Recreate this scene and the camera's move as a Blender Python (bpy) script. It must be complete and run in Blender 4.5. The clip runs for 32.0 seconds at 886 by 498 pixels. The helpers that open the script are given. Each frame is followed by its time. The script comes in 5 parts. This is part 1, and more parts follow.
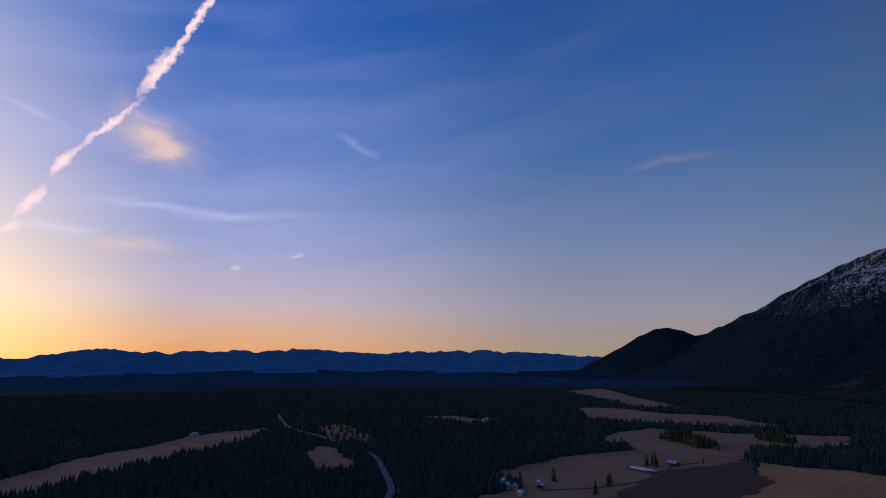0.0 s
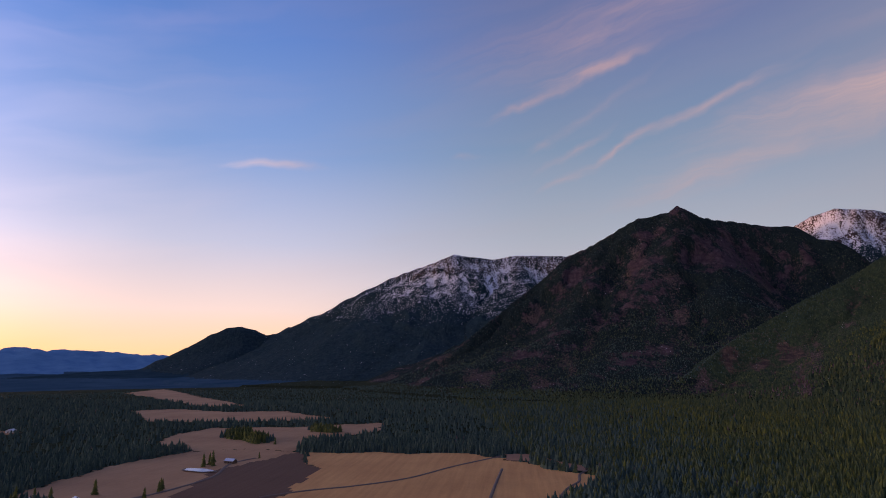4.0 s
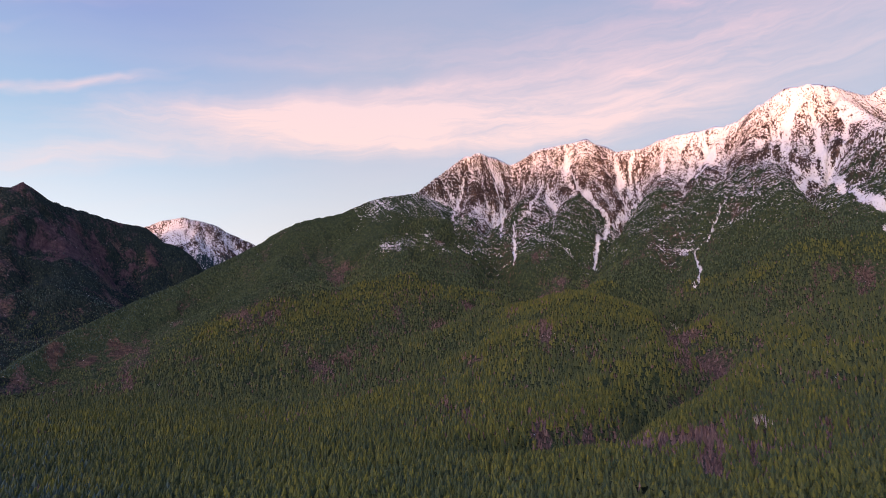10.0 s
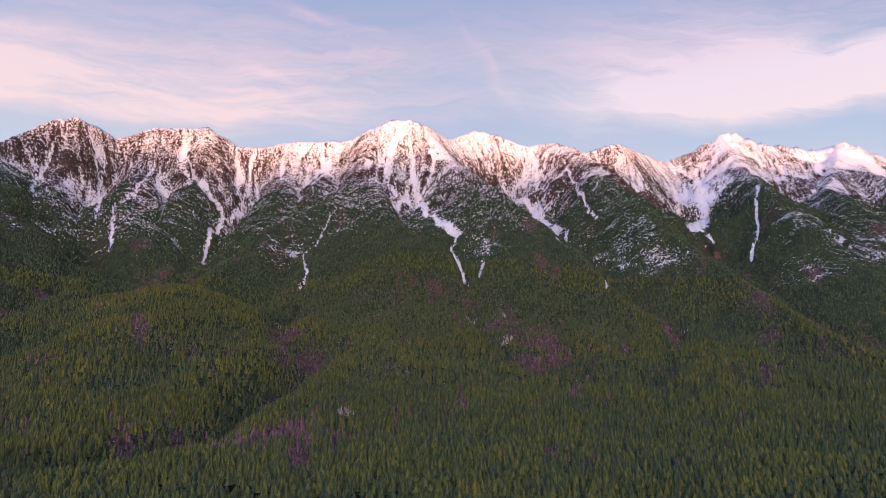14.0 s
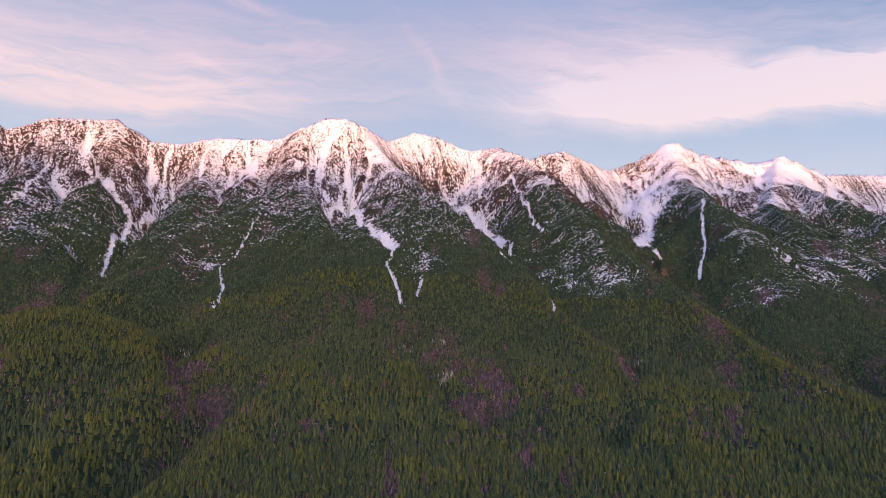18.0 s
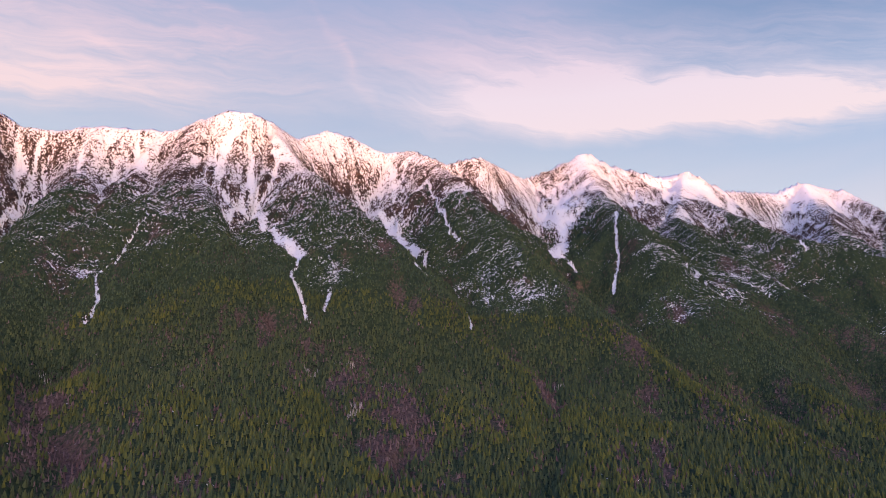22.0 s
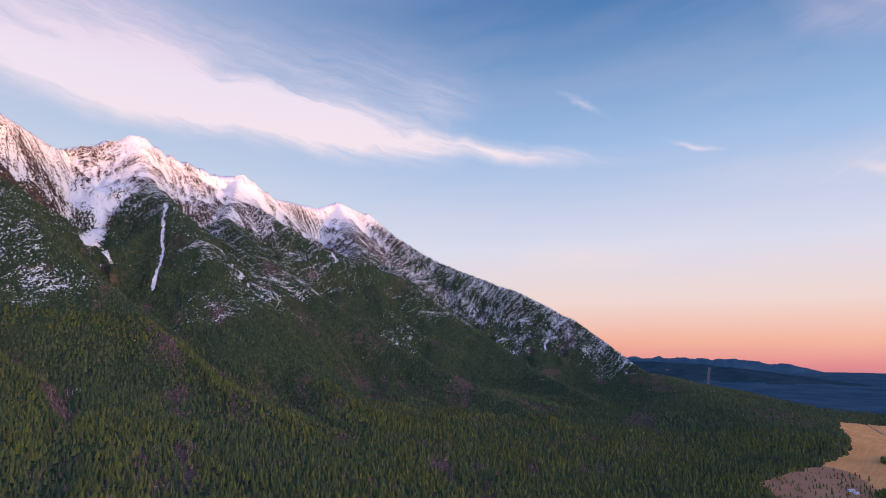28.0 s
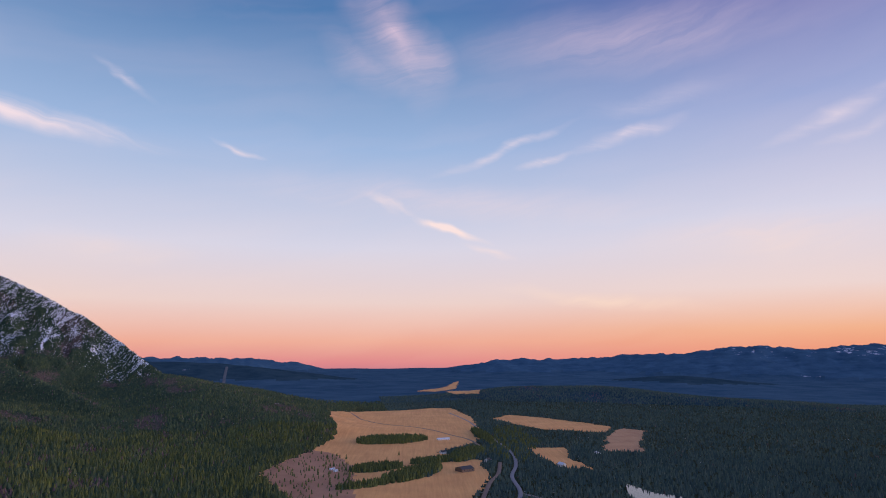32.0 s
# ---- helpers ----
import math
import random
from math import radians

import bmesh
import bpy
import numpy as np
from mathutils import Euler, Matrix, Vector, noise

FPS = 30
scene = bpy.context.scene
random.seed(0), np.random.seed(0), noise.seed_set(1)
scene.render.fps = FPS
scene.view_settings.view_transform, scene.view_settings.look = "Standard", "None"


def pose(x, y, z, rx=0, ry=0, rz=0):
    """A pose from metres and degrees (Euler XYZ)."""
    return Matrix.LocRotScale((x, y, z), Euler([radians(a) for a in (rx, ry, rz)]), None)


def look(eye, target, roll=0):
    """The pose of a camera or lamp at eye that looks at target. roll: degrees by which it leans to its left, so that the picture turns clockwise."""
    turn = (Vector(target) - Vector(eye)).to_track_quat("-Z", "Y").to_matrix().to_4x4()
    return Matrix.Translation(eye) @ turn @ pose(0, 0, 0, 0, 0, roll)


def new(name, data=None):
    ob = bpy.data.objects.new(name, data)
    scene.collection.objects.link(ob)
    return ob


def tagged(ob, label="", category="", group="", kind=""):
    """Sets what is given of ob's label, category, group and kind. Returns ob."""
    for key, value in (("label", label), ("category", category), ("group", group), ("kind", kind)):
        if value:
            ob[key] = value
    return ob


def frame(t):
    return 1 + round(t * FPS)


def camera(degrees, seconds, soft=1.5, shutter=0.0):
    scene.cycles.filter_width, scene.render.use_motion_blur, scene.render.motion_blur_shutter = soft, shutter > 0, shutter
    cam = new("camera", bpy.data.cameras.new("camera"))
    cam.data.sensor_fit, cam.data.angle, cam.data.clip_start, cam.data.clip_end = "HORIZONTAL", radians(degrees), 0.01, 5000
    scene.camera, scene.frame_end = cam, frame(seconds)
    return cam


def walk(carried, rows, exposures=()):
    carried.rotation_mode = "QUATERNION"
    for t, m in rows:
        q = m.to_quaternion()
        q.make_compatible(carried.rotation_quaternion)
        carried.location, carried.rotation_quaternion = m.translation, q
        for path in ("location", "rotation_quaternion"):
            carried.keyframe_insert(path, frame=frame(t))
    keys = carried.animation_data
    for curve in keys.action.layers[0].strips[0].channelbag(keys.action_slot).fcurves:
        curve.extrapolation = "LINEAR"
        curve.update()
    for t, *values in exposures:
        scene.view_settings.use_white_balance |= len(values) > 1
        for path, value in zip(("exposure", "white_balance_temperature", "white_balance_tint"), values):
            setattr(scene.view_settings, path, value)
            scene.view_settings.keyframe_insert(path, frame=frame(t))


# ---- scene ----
# camera: a drone that pans over the valley, flies towards the range and pans on
FOV = 71.5
PATH = [  # seconds, metres north, height, pitch up, heading clockwise from north (+y)
    (0.0, 0.0, 50.0, 10.02, -134.77),
    (0.5, 0.0, 50.0, 10.01, -130.00),
    (1.0, 0.0, 50.0, 9.99, -125.38),
    (1.5, 0.0, 50.0, 9.98, -120.84),
    (2.0, 0.0, 50.0, 9.98, -116.17),
    (2.5, 0.0, 50.0, 9.97, -111.40),
    (3.0, 0.0, 50.0, 9.95, -106.47),
    (3.5, 0.0, 50.0, 9.93, -101.57),
    (5.5, 0.0, 50.0, 9.82, -82.24),
    (6.0, 0.0, 50.0, 9.80, -77.09),
    (6.5, 0.0, 50.0, 9.78, -72.10),
    (7.0, 0.0, 50.0, 9.75, -67.24),
    (7.5, 0.0, 50.0, 9.71, -62.70),
    (8.0, 0.0, 50.0, 9.69, -58.22),
    (8.5, 0.0, 50.0, 9.65, -53.81),
    (9.0, 0.0, 50.0, 9.62, -49.33),
    (9.5, 0.0, 50.0, 9.59, -44.81),
    (10.0, 0.0, 50.0, 9.56, -40.26),
    (10.5, 0.0, 50.0, 9.55, -35.71),
    (11.0, 0.0, 50.0, 9.53, -31.21),
    (11.5, 0.0, 50.0, 9.51, -26.73),
    (12.0, 0.0, 50.0, 9.47, -22.32),
    (12.5, 0.0, 50.0, 9.43, -17.94),
    (13.0, 0.0, 50.0, 9.40, -13.56),
    (13.5, 0.0, 50.0, 9.38, -9.19),
    (14.0, 0.0, 50.0, 9.35, -4.82),
    (14.5, 0.0, 50.0, 9.35, -1.01),
    (15.0, 0.0, 50.0, 9.33, 1.05),
    (15.5, 0.5, 50.2, 9.28, 1.16),
    (16.0, 9.0, 54.3, 9.28, 1.10),
    (16.5, 23.4, 61.2, 9.28, 1.03),
    (17.0, 39.0, 68.6, 9.28, 0.97),
    (17.5, 55.0, 76.3, 9.27, 0.91),
    (18.0, 71.6, 84.3, 9.19, 0.86),
    (18.5, 88.2, 92.2, 9.14, 0.83),
    (19.0, 104.8, 100.1, 9.07, 0.91),
    (19.5, 118.2, 106.5, 9.02, 1.17),
    (20.0, 120.0, 107.4, 9.03, 3.21),
    (20.5, 120.0, 107.4, 9.05, 4.60),
    (21.0, 120.0, 107.4, 9.08, 5.74),
    (21.5, 120.0, 107.4, 9.09, 7.13),
    (22.0, 120.0, 107.4, 9.11, 9.23),
    (22.5, 120.0, 107.4, 9.13, 10.84),
    (23.0, 120.0, 107.4, 9.14, 12.95),
    (23.5, 120.0, 107.4, 9.14, 15.69),
    (24.0, 120.0, 107.4, 9.14, 18.70),
    (24.5, 120.0, 107.4, 9.15, 21.62),
    (26.5, 120.0, 107.4, 9.14, 34.26),
    (27.0, 120.0, 107.4, 9.12, 38.66),
    (27.5, 120.0, 107.4, 9.10, 44.24),
    (28.0, 120.0, 107.4, 9.06, 50.06),
    (28.5, 120.0, 107.4, 9.03, 55.59),
    (29.0, 120.0, 107.4, 9.02, 60.74),
    (29.5, 120.0, 107.4, 9.01, 65.90),
    (30.0, 120.0, 107.4, 9.01, 71.19),
    (30.5, 120.0, 107.4, 9.03, 76.55),
    (31.0, 120.0, 107.4, 9.04, 81.65),
    (31.5, 120.0, 107.4, 9.03, 86.87),
    (32.0, 120.0, 107.4, 9.03, 92.14),
]
EXPOSURE = [(0.0, -2.25, 4950, 9), (1.0, -1.95, 5550, 12), (2.0, -1.58, 6150, 15), (3.0, -1.18, 6650, 17), (3.5, -1.0, 6800, 18), (5.5, -0.3, 7050, 19), (7.0, 0.06, 7650, 17), (9.0, 0.18, 7450, 13), (12.0, 0.14, 6900, 11), (14.0, 0.12, 6750, 10), (24.0, 0.10, 6850, 10), (28.0, 0.1, 6500, 8), (32.0, 0.02, 6650, 11)]
cam = camera(FOV, 32.0, 1.0)
walk(cam, [(t, pose(0, y, z, 90 + tilt, 0, -head)) for t, y, z, tilt, head in PATH], EXPOSURE)

# ---- world: dusk sky with cirrus ----
# each cloud streak: azimuth, elevation, half length, lean (degrees), half width, strength
CIRRUS = [
    (-55.4, 21.8, 17.7, 8.9, 1.7, 0.55),
    (-46.5, 20.5, 8.7, -0.4, 0.76, 0.55),
    (-84.1, 16.3, 3.3, 26.2, 0.38, 0.45),
    (-79.8, 18.7, 3.3, 25.8, 0.34, 0.75),
    (-71.4, 21.4, 6.9, 13.7, 0.42, 0.55),
    (-88.8, 22.9, 3.9, 20.4, 0.38, 0.4),
    (-82.0, 25.4, 5.4, 13.0, 0.51, 0.65),
    (-82.5, 28.1, 15.5, 9.1, 2.63, 0.4),
    (-74.8, 30.5, 7.7, 5.8, 0.59, 0.35),
    (-83.8, 18.6, 4.2, 28.0, 0.34, 0.35),
    (-82.5, 21.7, 6.5, 28.2, 0.42, 0.28),
    (-73.0, 15.1, 7.8, 13.8, 0.93, 0.42),
    (-62.2, 17.6, 9.7, 5.8, 1.1, 0.3),
    (-54.1, 25.4, 8.4, 2.7, 0.59, 0.25),
    (-111.3, 17.1, 3.6, 2.0, 0.34, 0.3),
    (-94.6, 18.4, 1.3, 3.1, 0.21, 0.3),
    (-84.3, 24.2, 8.2, 17.0, 0.38, 0.4),
    (-87.4, 19.0, 1.5, 5.5, 0.42, 0.22),
    (-32.7, 25.5, 13.6, -2.7, 0.93, 0.22),
]
VEIL = [
    (-47.0, 20.6, 26.6, 4.8, 2.46, 0.5),
    (-46.1, 19.0, 13.5, 2.7, 0.93, 0.45),
    (-41.4, 27.0, 21.5, 1.3, 2.54, 0.28),
    (-51.3, 21.1, 20.6, 10.1, 2.12, 0.55),
    (-38.1, 21.6, 17.5, 5.5, 2.54, 0.5),
    (-71.5, 21.5, 7.2, 18.2, 0.38, 0.5),
    (-72.2, 15.9, 7.1, 8.3, 0.76, 0.4),
    (-19.5, 25.0, 17.1, -4.9, 3.82, 0.5),
    (-25.1, 20.4, 11.5, 4.5, 2.54, 0.35),
    (-58.3, 21.4, 11.8, 8.9, 1.19, 0.45),
    (-46.1, 21.5, 13.7, 3.6, 1.1, 0.4),
    (-45.0, 20.3, 4.5, 1.6, 0.42, 0.55),
    (-38.2, 24.6, 10.2, 4.8, 0.59, 0.4),
    (-21.0, 24.1, 6.3, -16.3, 0.51, 0.2),
    (-17.2, 29.4, 5.7, -6.2, 0.42, 0.5),
    (-23.4, 20.6, 21.7, 5.6, 1.7, 0.5),
    (-10.2, 26.9, 19.0, -0.0, 3.39, 0.45),
    (-0.1, 25.3, 6.0, -53.9, 0.59, 0.3),
    (12.4, 21.7, 11.6, -0.3, 1.19, 0.5),
    (11.4, 25.7, 13.0, -6.7, 2.54, 0.45),
]
BANK = [
    (20.0, 21.2, 18.3, -4.1, 2.2, 0.60),
    (22.9, 24.6, 15.7, -9.7, 4.0, 0.40),
    (33.3, 20.2, 16.9, -7.1, 2.2, 0.60),
    (13.7, 25.5, 19.0, -5.2, 5.0, 0.45),
    (21.6, 21.8, 9.2, -5.7, 2.6, 0.60),
    (39.3, 19.9, 10.7, -9.0, 2.0, 0.75),
    (55.1, 18.1, 9.7, -6.7, 0.9, 0.75),
    (42.3, 23.9, 10.5, -10.3, 4.0, 0.30),
    (49.6, 21.5, 4.2, 7.1, 3.0, 0.25),
]
WISPS = [
    (63.8, 21.6, 2.3, -32.3, 0.3, 0.45),
    (72.7, 17.5, 2.0, -20.5, 0.25, 0.6),
    (86.1, 13.1, 1.8, -26.6, 0.3, 0.35),
    (92.7, 10.7, 2.2, -22.2, 0.42, 0.7),
    (96.2, 8.5, 2.0, -17.5, 0.34, 0.5),
    (87.4, 13.0, 2.6, -22.4, 0.3, 0.45),
    (92.9, 10.5, 3.0, -19.2, 0.42, 0.6),
    (97.8, 18.0, 5.9, 20.0, 0.38, 0.5),
    (101.6, 16.9, 2.7, 12.4, 0.34, 0.6),
    (109.6, 18.6, 4.4, 11.6, 0.59, 0.55),
    (112.6, 21.3, 6.1, 3.8, 0.85, 0.25),
    (125.8, 18.3, 5.0, 17.2, 0.59, 0.45),
    (127.3, 16.8, 3.2, 14.6, 0.38, 0.3),
]
PUFF = [
    (-160.6, 17.9, 4.6, -14.0, 2.0, 0.50),
    (-161.6, 19.0, 3.6, -45.8, 1.3, 0.40),
    (-160.0, 17.2, 2.2, 14.5, 0.6, 0.45),
    (-162.1, 9.3, 4.4, 0.2, 0.6, 0.40),
    (-163.0, 8.6, 6.4, 2.2, 1.6, 0.20),
]
LOW = [
    (87.7, 28.5, 5.7, -32.7, 2.12, 0.45),
    (89.4, 25.1, 3.7, -57.6, 2.54, 0.22),
    (109.7, 26.8, 13.9, -0.1, 2.33, 0.32),
    (92.4, 13.5, 18.8, -3.5, 1.36, 0.3),
    (120.2, 9.2, 9.3, -0.6, 1.7, 0.35),
    (63.5, 8.0, 5.4, -1.8, 1.06, 0.25),
    (84.3, 25.7, 4.0, -26.4, 1.7, 0.3),
    (106.7, 4.1, 8.6, -6.9, 0.6, 0.35),
    (-167.3, 10.2, 3.1, 4.3, 0.4, 0.25),
    (-159.7, 12.6, 6.0, -1.1, 0.4, 0.22),
    (-153.0, 12.4, 6.3, 5.5, 0.4, 0.18),
    (-142.6, 19.0, 2.4, -22.9, 0.4, 0.3),
    (-170.0, 18.8, 2.1, -8.0, 0.3, 0.25),
    (-114.1, 16.9, 3.0, 8.3, 0.3, 0.35),
    (-111.4, 17.2, 2.1, 5.0, 0.4, 0.2),
    (-153.3, 7.6, 0.6, 13.9, 0.2, 0.4),
    (-148.6, 9.1, 0.6, 14.2, 0.2, 0.35),
]
CONTRAIL = [
    (-157.6, 29.4, 2.4, -122.0, 0.27, 1.00),
    (-159.9, 25.4, 3.2, -119.0, 0.27, 1.00),
    (-161.4, 23.6, 2.0, -117.0, 0.40, 1.00),
    (-164.5, 18.8, 2.8, -132.5, 0.24, 1.00),
    (-167.5, 15.4, 1.3, -127.1, 0.32, 1.00),
    (-169.4, 12.0, 1.4, -126.3, 0.32, 1.00),
    (-170.5, 9.8, 0.7, -136.5, 0.28, 1.00),
]


class Net:
    """Small helper for node trees."""

    def __init__(self, tree):
        self.t = tree

    def put(self, value, socket):
        if isinstance(value, bpy.types.NodeSocket):
            self.t.links.new(value, socket)
        elif value is not None:
            socket.default_value = (*value, 1.0) if socket.type == "RGBA" and len(value) == 3 else value

    def node(self, kind, ins=(), out=0, **props):
        n = self.t.nodes.new(kind)
        if "operation" in props:
            n.operation = props["operation"]
        if "use_clamp" in props:
            n.use_clamp = props["use_clamp"]
        if "interpolation_type" in props:
            n.interpolation_type = props["interpolation_type"]
        if "gradient_type" in props:
            n.gradient_type = props["gradient_type"]
        if "vector_type" in props:
            n.vector_type = props["vector_type"]
        if "attribute_name" in props:
            n.attribute_name = props["attribute_name"]
        for k, v in dict(ins).items():
            self.put(v, n.inputs[k])
        return n.outputs[out]

    def math(self, op, a, b=None, c=None, clamp=False):
        return self.node("ShaderNodeMath", {0: a, 1: b, 2: c}, operation=op, use_clamp=clamp)

    def mix(self, fac, a, b, blend="MIX"):
        n = self.t.nodes.new("ShaderNodeMix")
        n.data_type, n.blend_type = "RGBA", blend
        for value, i in ((fac, 0), (a, 6), (b, 7)):
            self.put(value, n.inputs[i])
        return n.outputs[2]

    def ramp(self, fac, stops, smooth=False):
        n = self.t.nodes.new("ShaderNodeValToRGB")
        el = n.color_ramp.elements
        n.color_ramp.interpolation = "EASE" if smooth else "LINEAR"
        while len(el) < len(stops):
            el.new(0.5)
        for e, (p, c) in zip(el, stops):
            e.position, e.color = p, (*c, 1) if len(c) == 3 else c
        self.put(fac, n.inputs[0])
        return n.outputs[0]

    def span(self, v, a, b, c=0.0, d=1.0, smooth=False):
        return self.node("ShaderNodeMapRange", {0: v, 1: a, 2: b, 3: c, 4: d}, interpolation_type="SMOOTHSTEP" if smooth else "LINEAR")

    def noise(self, vec, scale, detail=4, rough=0.55, dist=0.0, out=0):
        return self.node("ShaderNodeTexNoise", {"Vector": vec, "Scale": scale, "Detail": detail, "Roughness": rough, "Distortion": dist}, out)


def lin(r, g, b):
    """Linear colour from 0..255 display values."""
    return tuple((c / 255 / 12.92 if c < 11 else ((c / 255 + 0.055) / 1.055) ** 2.4) for c in (r, g, b))


def build_world():
    world = bpy.data.worlds.new("dusk_sky")
    world.use_nodes = True
    scene.world = world
    world.node_tree.nodes.clear()
    n = Net(world.node_tree)
    d = n.node("ShaderNodeTexCoord", out=0)
    xyz = world.node_tree.nodes.new("ShaderNodeSeparateXYZ")
    n.put(d, xyz.inputs[0])
    deg = 180 / math.pi
    el = n.math("MULTIPLY", n.math("ARCSINE", xyz.outputs[2]), deg)
    az = n.math("MULTIPLY", n.math("ARCTAN2", xyz.outputs[0], xyz.outputs[1]), deg)
    # azimuth kept in one piece over the seen part: -190 .. 170
    az = n.math("SUBTRACT", az, n.math("MULTIPLY", n.math("GREATER_THAN", az, 165.0), 360.0))
    e = n.span(el, -4.0, 56.0)

    def stop(deg_up):
        return (deg_up + 4.0) / 60.0

    def sky(rows):
        return n.ramp(e, [(stop(u), tuple(k * v for v in lin(*c))) for u, c, k in rows])

    west = sky(SKY_WEST)
    northwest = sky(SKY_NORTHWEST)
    north = sky(SKY_NORTH)
    east = sky(SKY_EAST)
    south = sky(SKY_SOUTH)
    c = n.mix(n.span(az, -154.0, -120.0, smooth=True), west, sky(SKY_DEEP))
    c = n.mix(n.span(az, -116.0, -84.0, smooth=True), c, northwest)
    c = n.mix(n.span(az, -74.0, -44.0, smooth=True), c, north)
    c = n.mix(n.span(az, 10.0, 60.0, smooth=True), c, east)
    c = n.mix(n.span(az, 85.0, 130.0, smooth=True), c, south)
    # warm glow over the place where the sun has set
    glow = n.math("MAXIMUM", n.span(az, 130.0, 152.0, smooth=True), n.span(az, -156.0, -180.0, smooth=True))
    c = n.mix(glow, c, sky(SKY_SUNSET))
    # clouds
    uv = n.node("ShaderNodeCombineXYZ", {0: az, 1: el, 2: 0.0})
    wob = n.noise(uv, 0.16, 3, 0.55, out=1)
    off = n.node("ShaderNodeVectorMath", {0: wob, 1: (0.5, 0.5, 0.5)}, operation="SUBTRACT")
    off = n.node("ShaderNodeVectorMath", {0: off, 1: (4.5, 2.2, 0.0)}, operation="MULTIPLY")
    soft = n.node("ShaderNodeVectorMath", {0: uv, 1: off}, operation="ADD")
    jag = n.noise(uv, 1.1, 4, 0.6, out=1)
    joff = n.node("ShaderNodeVectorMath", {0: jag, 1: (0.5, 0.5, 0.5)}, operation="SUBTRACT")
    joff = n.node("ShaderNodeVectorMath", {0: joff, 1: (1.3, 1.1, 0.0)}, operation="MULTIPLY")
    rough = n.node("ShaderNodeVectorMath", {0: uv, 1: joff}, operation="ADD")

    shine = n.span(az, -172.0, -100.0, 6.0, 1.0, smooth=True)

    def streaks(rows, vec, power=1.1):
        total = None
        for a, u, half, lean, wide, strength in rows:
            m = n.node("ShaderNodeMapping", {"Vector": vec, "Location": (a, u, 0), "Rotation": (0, 0, radians(lean)), "Scale": (half * 1.35, wide * 1.5, 1.0)}, vector_type="TEXTURE")
            g = n.node("ShaderNodeTexGradient", {"Vector": m}, out=1, gradient_type="SPHERICAL")
            g = n.math("MULTIPLY", n.math("POWER", g, power), strength * 1.2)
            total = g if total is None else n.math("ADD", total, g)
        return total

    def wisp(lean, scale=1.0, seed=0.0):
        m = n.node("ShaderNodeMapping", {"Vector": soft, "Location": (seed, seed, 0), "Rotation": (0, 0, radians(lean)), "Scale": (11.0, 1.3, 1.0)}, vector_type="TEXTURE")
        return n.noise(m, scale, 8, 0.68, 0.6)

    def over(col, rows, lean, tint, vec, floor=0.25, seed=0.0, gain=1.0):
        shape = n.math("MULTIPLY", streaks(rows, vec), gain)
        torn = n.span(n.math("ADD", wisp(lean, 1.0, seed), n.math("MULTIPLY", shape, 0.22)), 0.40, 0.78)
        mask = n.math("MULTIPLY", shape, n.math("ADD", n.math("MULTIPLY", torn, 1.35 - floor), floor), clamp=True)
        return n.mix(mask, col, n.node("ShaderNodeVectorMath", {0: tint, "Scale": shine}, operation="SCALE"))

    pale = n.ramp(n.span(el, 2.0, 36.0), [(0.0, lin(255, 214, 190)), (0.25, lin(248, 226, 224)), (0.6, lin(232, 218, 234)), (1.0, lin(196, 168, 206))])
    dusky = n.ramp(n.span(el, 2.0, 36.0), [(0.0, lin(255, 224, 198)), (0.4, lin(230, 213, 226)), (1.0, lin(204, 178, 208))])
    veil = n.ramp(n.span(el, 2.0, 36.0), [(0.0, lin(255, 214, 190)), (0.3, lin(246, 222, 220)), (0.6, lin(234, 212, 224)), (1.0, lin(196, 172, 210))])
    thin = n.math("MULTIPLY", n.span(n.noise(n.node("ShaderNodeMapping", {"Vector": soft, "Rotation": (0, 0, 0.15), "Scale": (22.0, 3.0, 1.0)}, vector_type="TEXTURE"), 1.0, 3, 0.5, 0.3), 0.42, 0.85), 0.12)
    c = n.mix(thin, c, n.node("ShaderNodeVectorMath", {0: dusky, "Scale": shine}, operation="SCALE"))
    c = over(c, LOW, 12, dusky, soft, 0.45, 3.0, 1.1)
    c = over(c, CIRRUS, 14, dusky, soft, 0.2, 11.0, 0.95)
    c = over(c, VEIL, 4, veil, soft, 0.22, 23.0, 0.74)
    c = over(c, BANK, -12, pale, soft, 0.2, 31.0, 0.92)
    c = over(c, WISPS, -10, pale, soft, 0.3, 47.0, 0.85)
    c = over(c, PUFF, -20, tuple(0.72 * v for v in lin(255, 206, 178)), soft, 0.35, 53.0)
    trail = n.math("MULTIPLY", streaks(CONTRAIL, rough, 0.8), 0.9, clamp=True)
    c = n.mix(trail, c, tuple(6.0 * v for v in lin(*TRAIL)))
    # the sky's own scattered light above the set sun
    tex = world.node_tree.nodes.new("ShaderNodeTexSky")
    tex.sky_type, tex.sun_disc, tex.altitude = "NISHITA", False, 900
    tex.sun_elevation, tex.sun_rotation = radians(SUN_UP), radians(SUN_AZ)
    ns = n.node("ShaderNodeVectorMath", {0: tex.outputs[0], "Scale": 0.05}, operation="SCALE")
    c = n.mix(1.0, c, ns, "ADD")
    bg = n.node("ShaderNodeBackground", {0: c, 1: 1.0})
    out = world.node_tree.nodes.new("ShaderNodeOutputWorld")
    n.put(bg, out.inputs[0])


SUN_UP, SUN_AZ = -3.5, -176.0
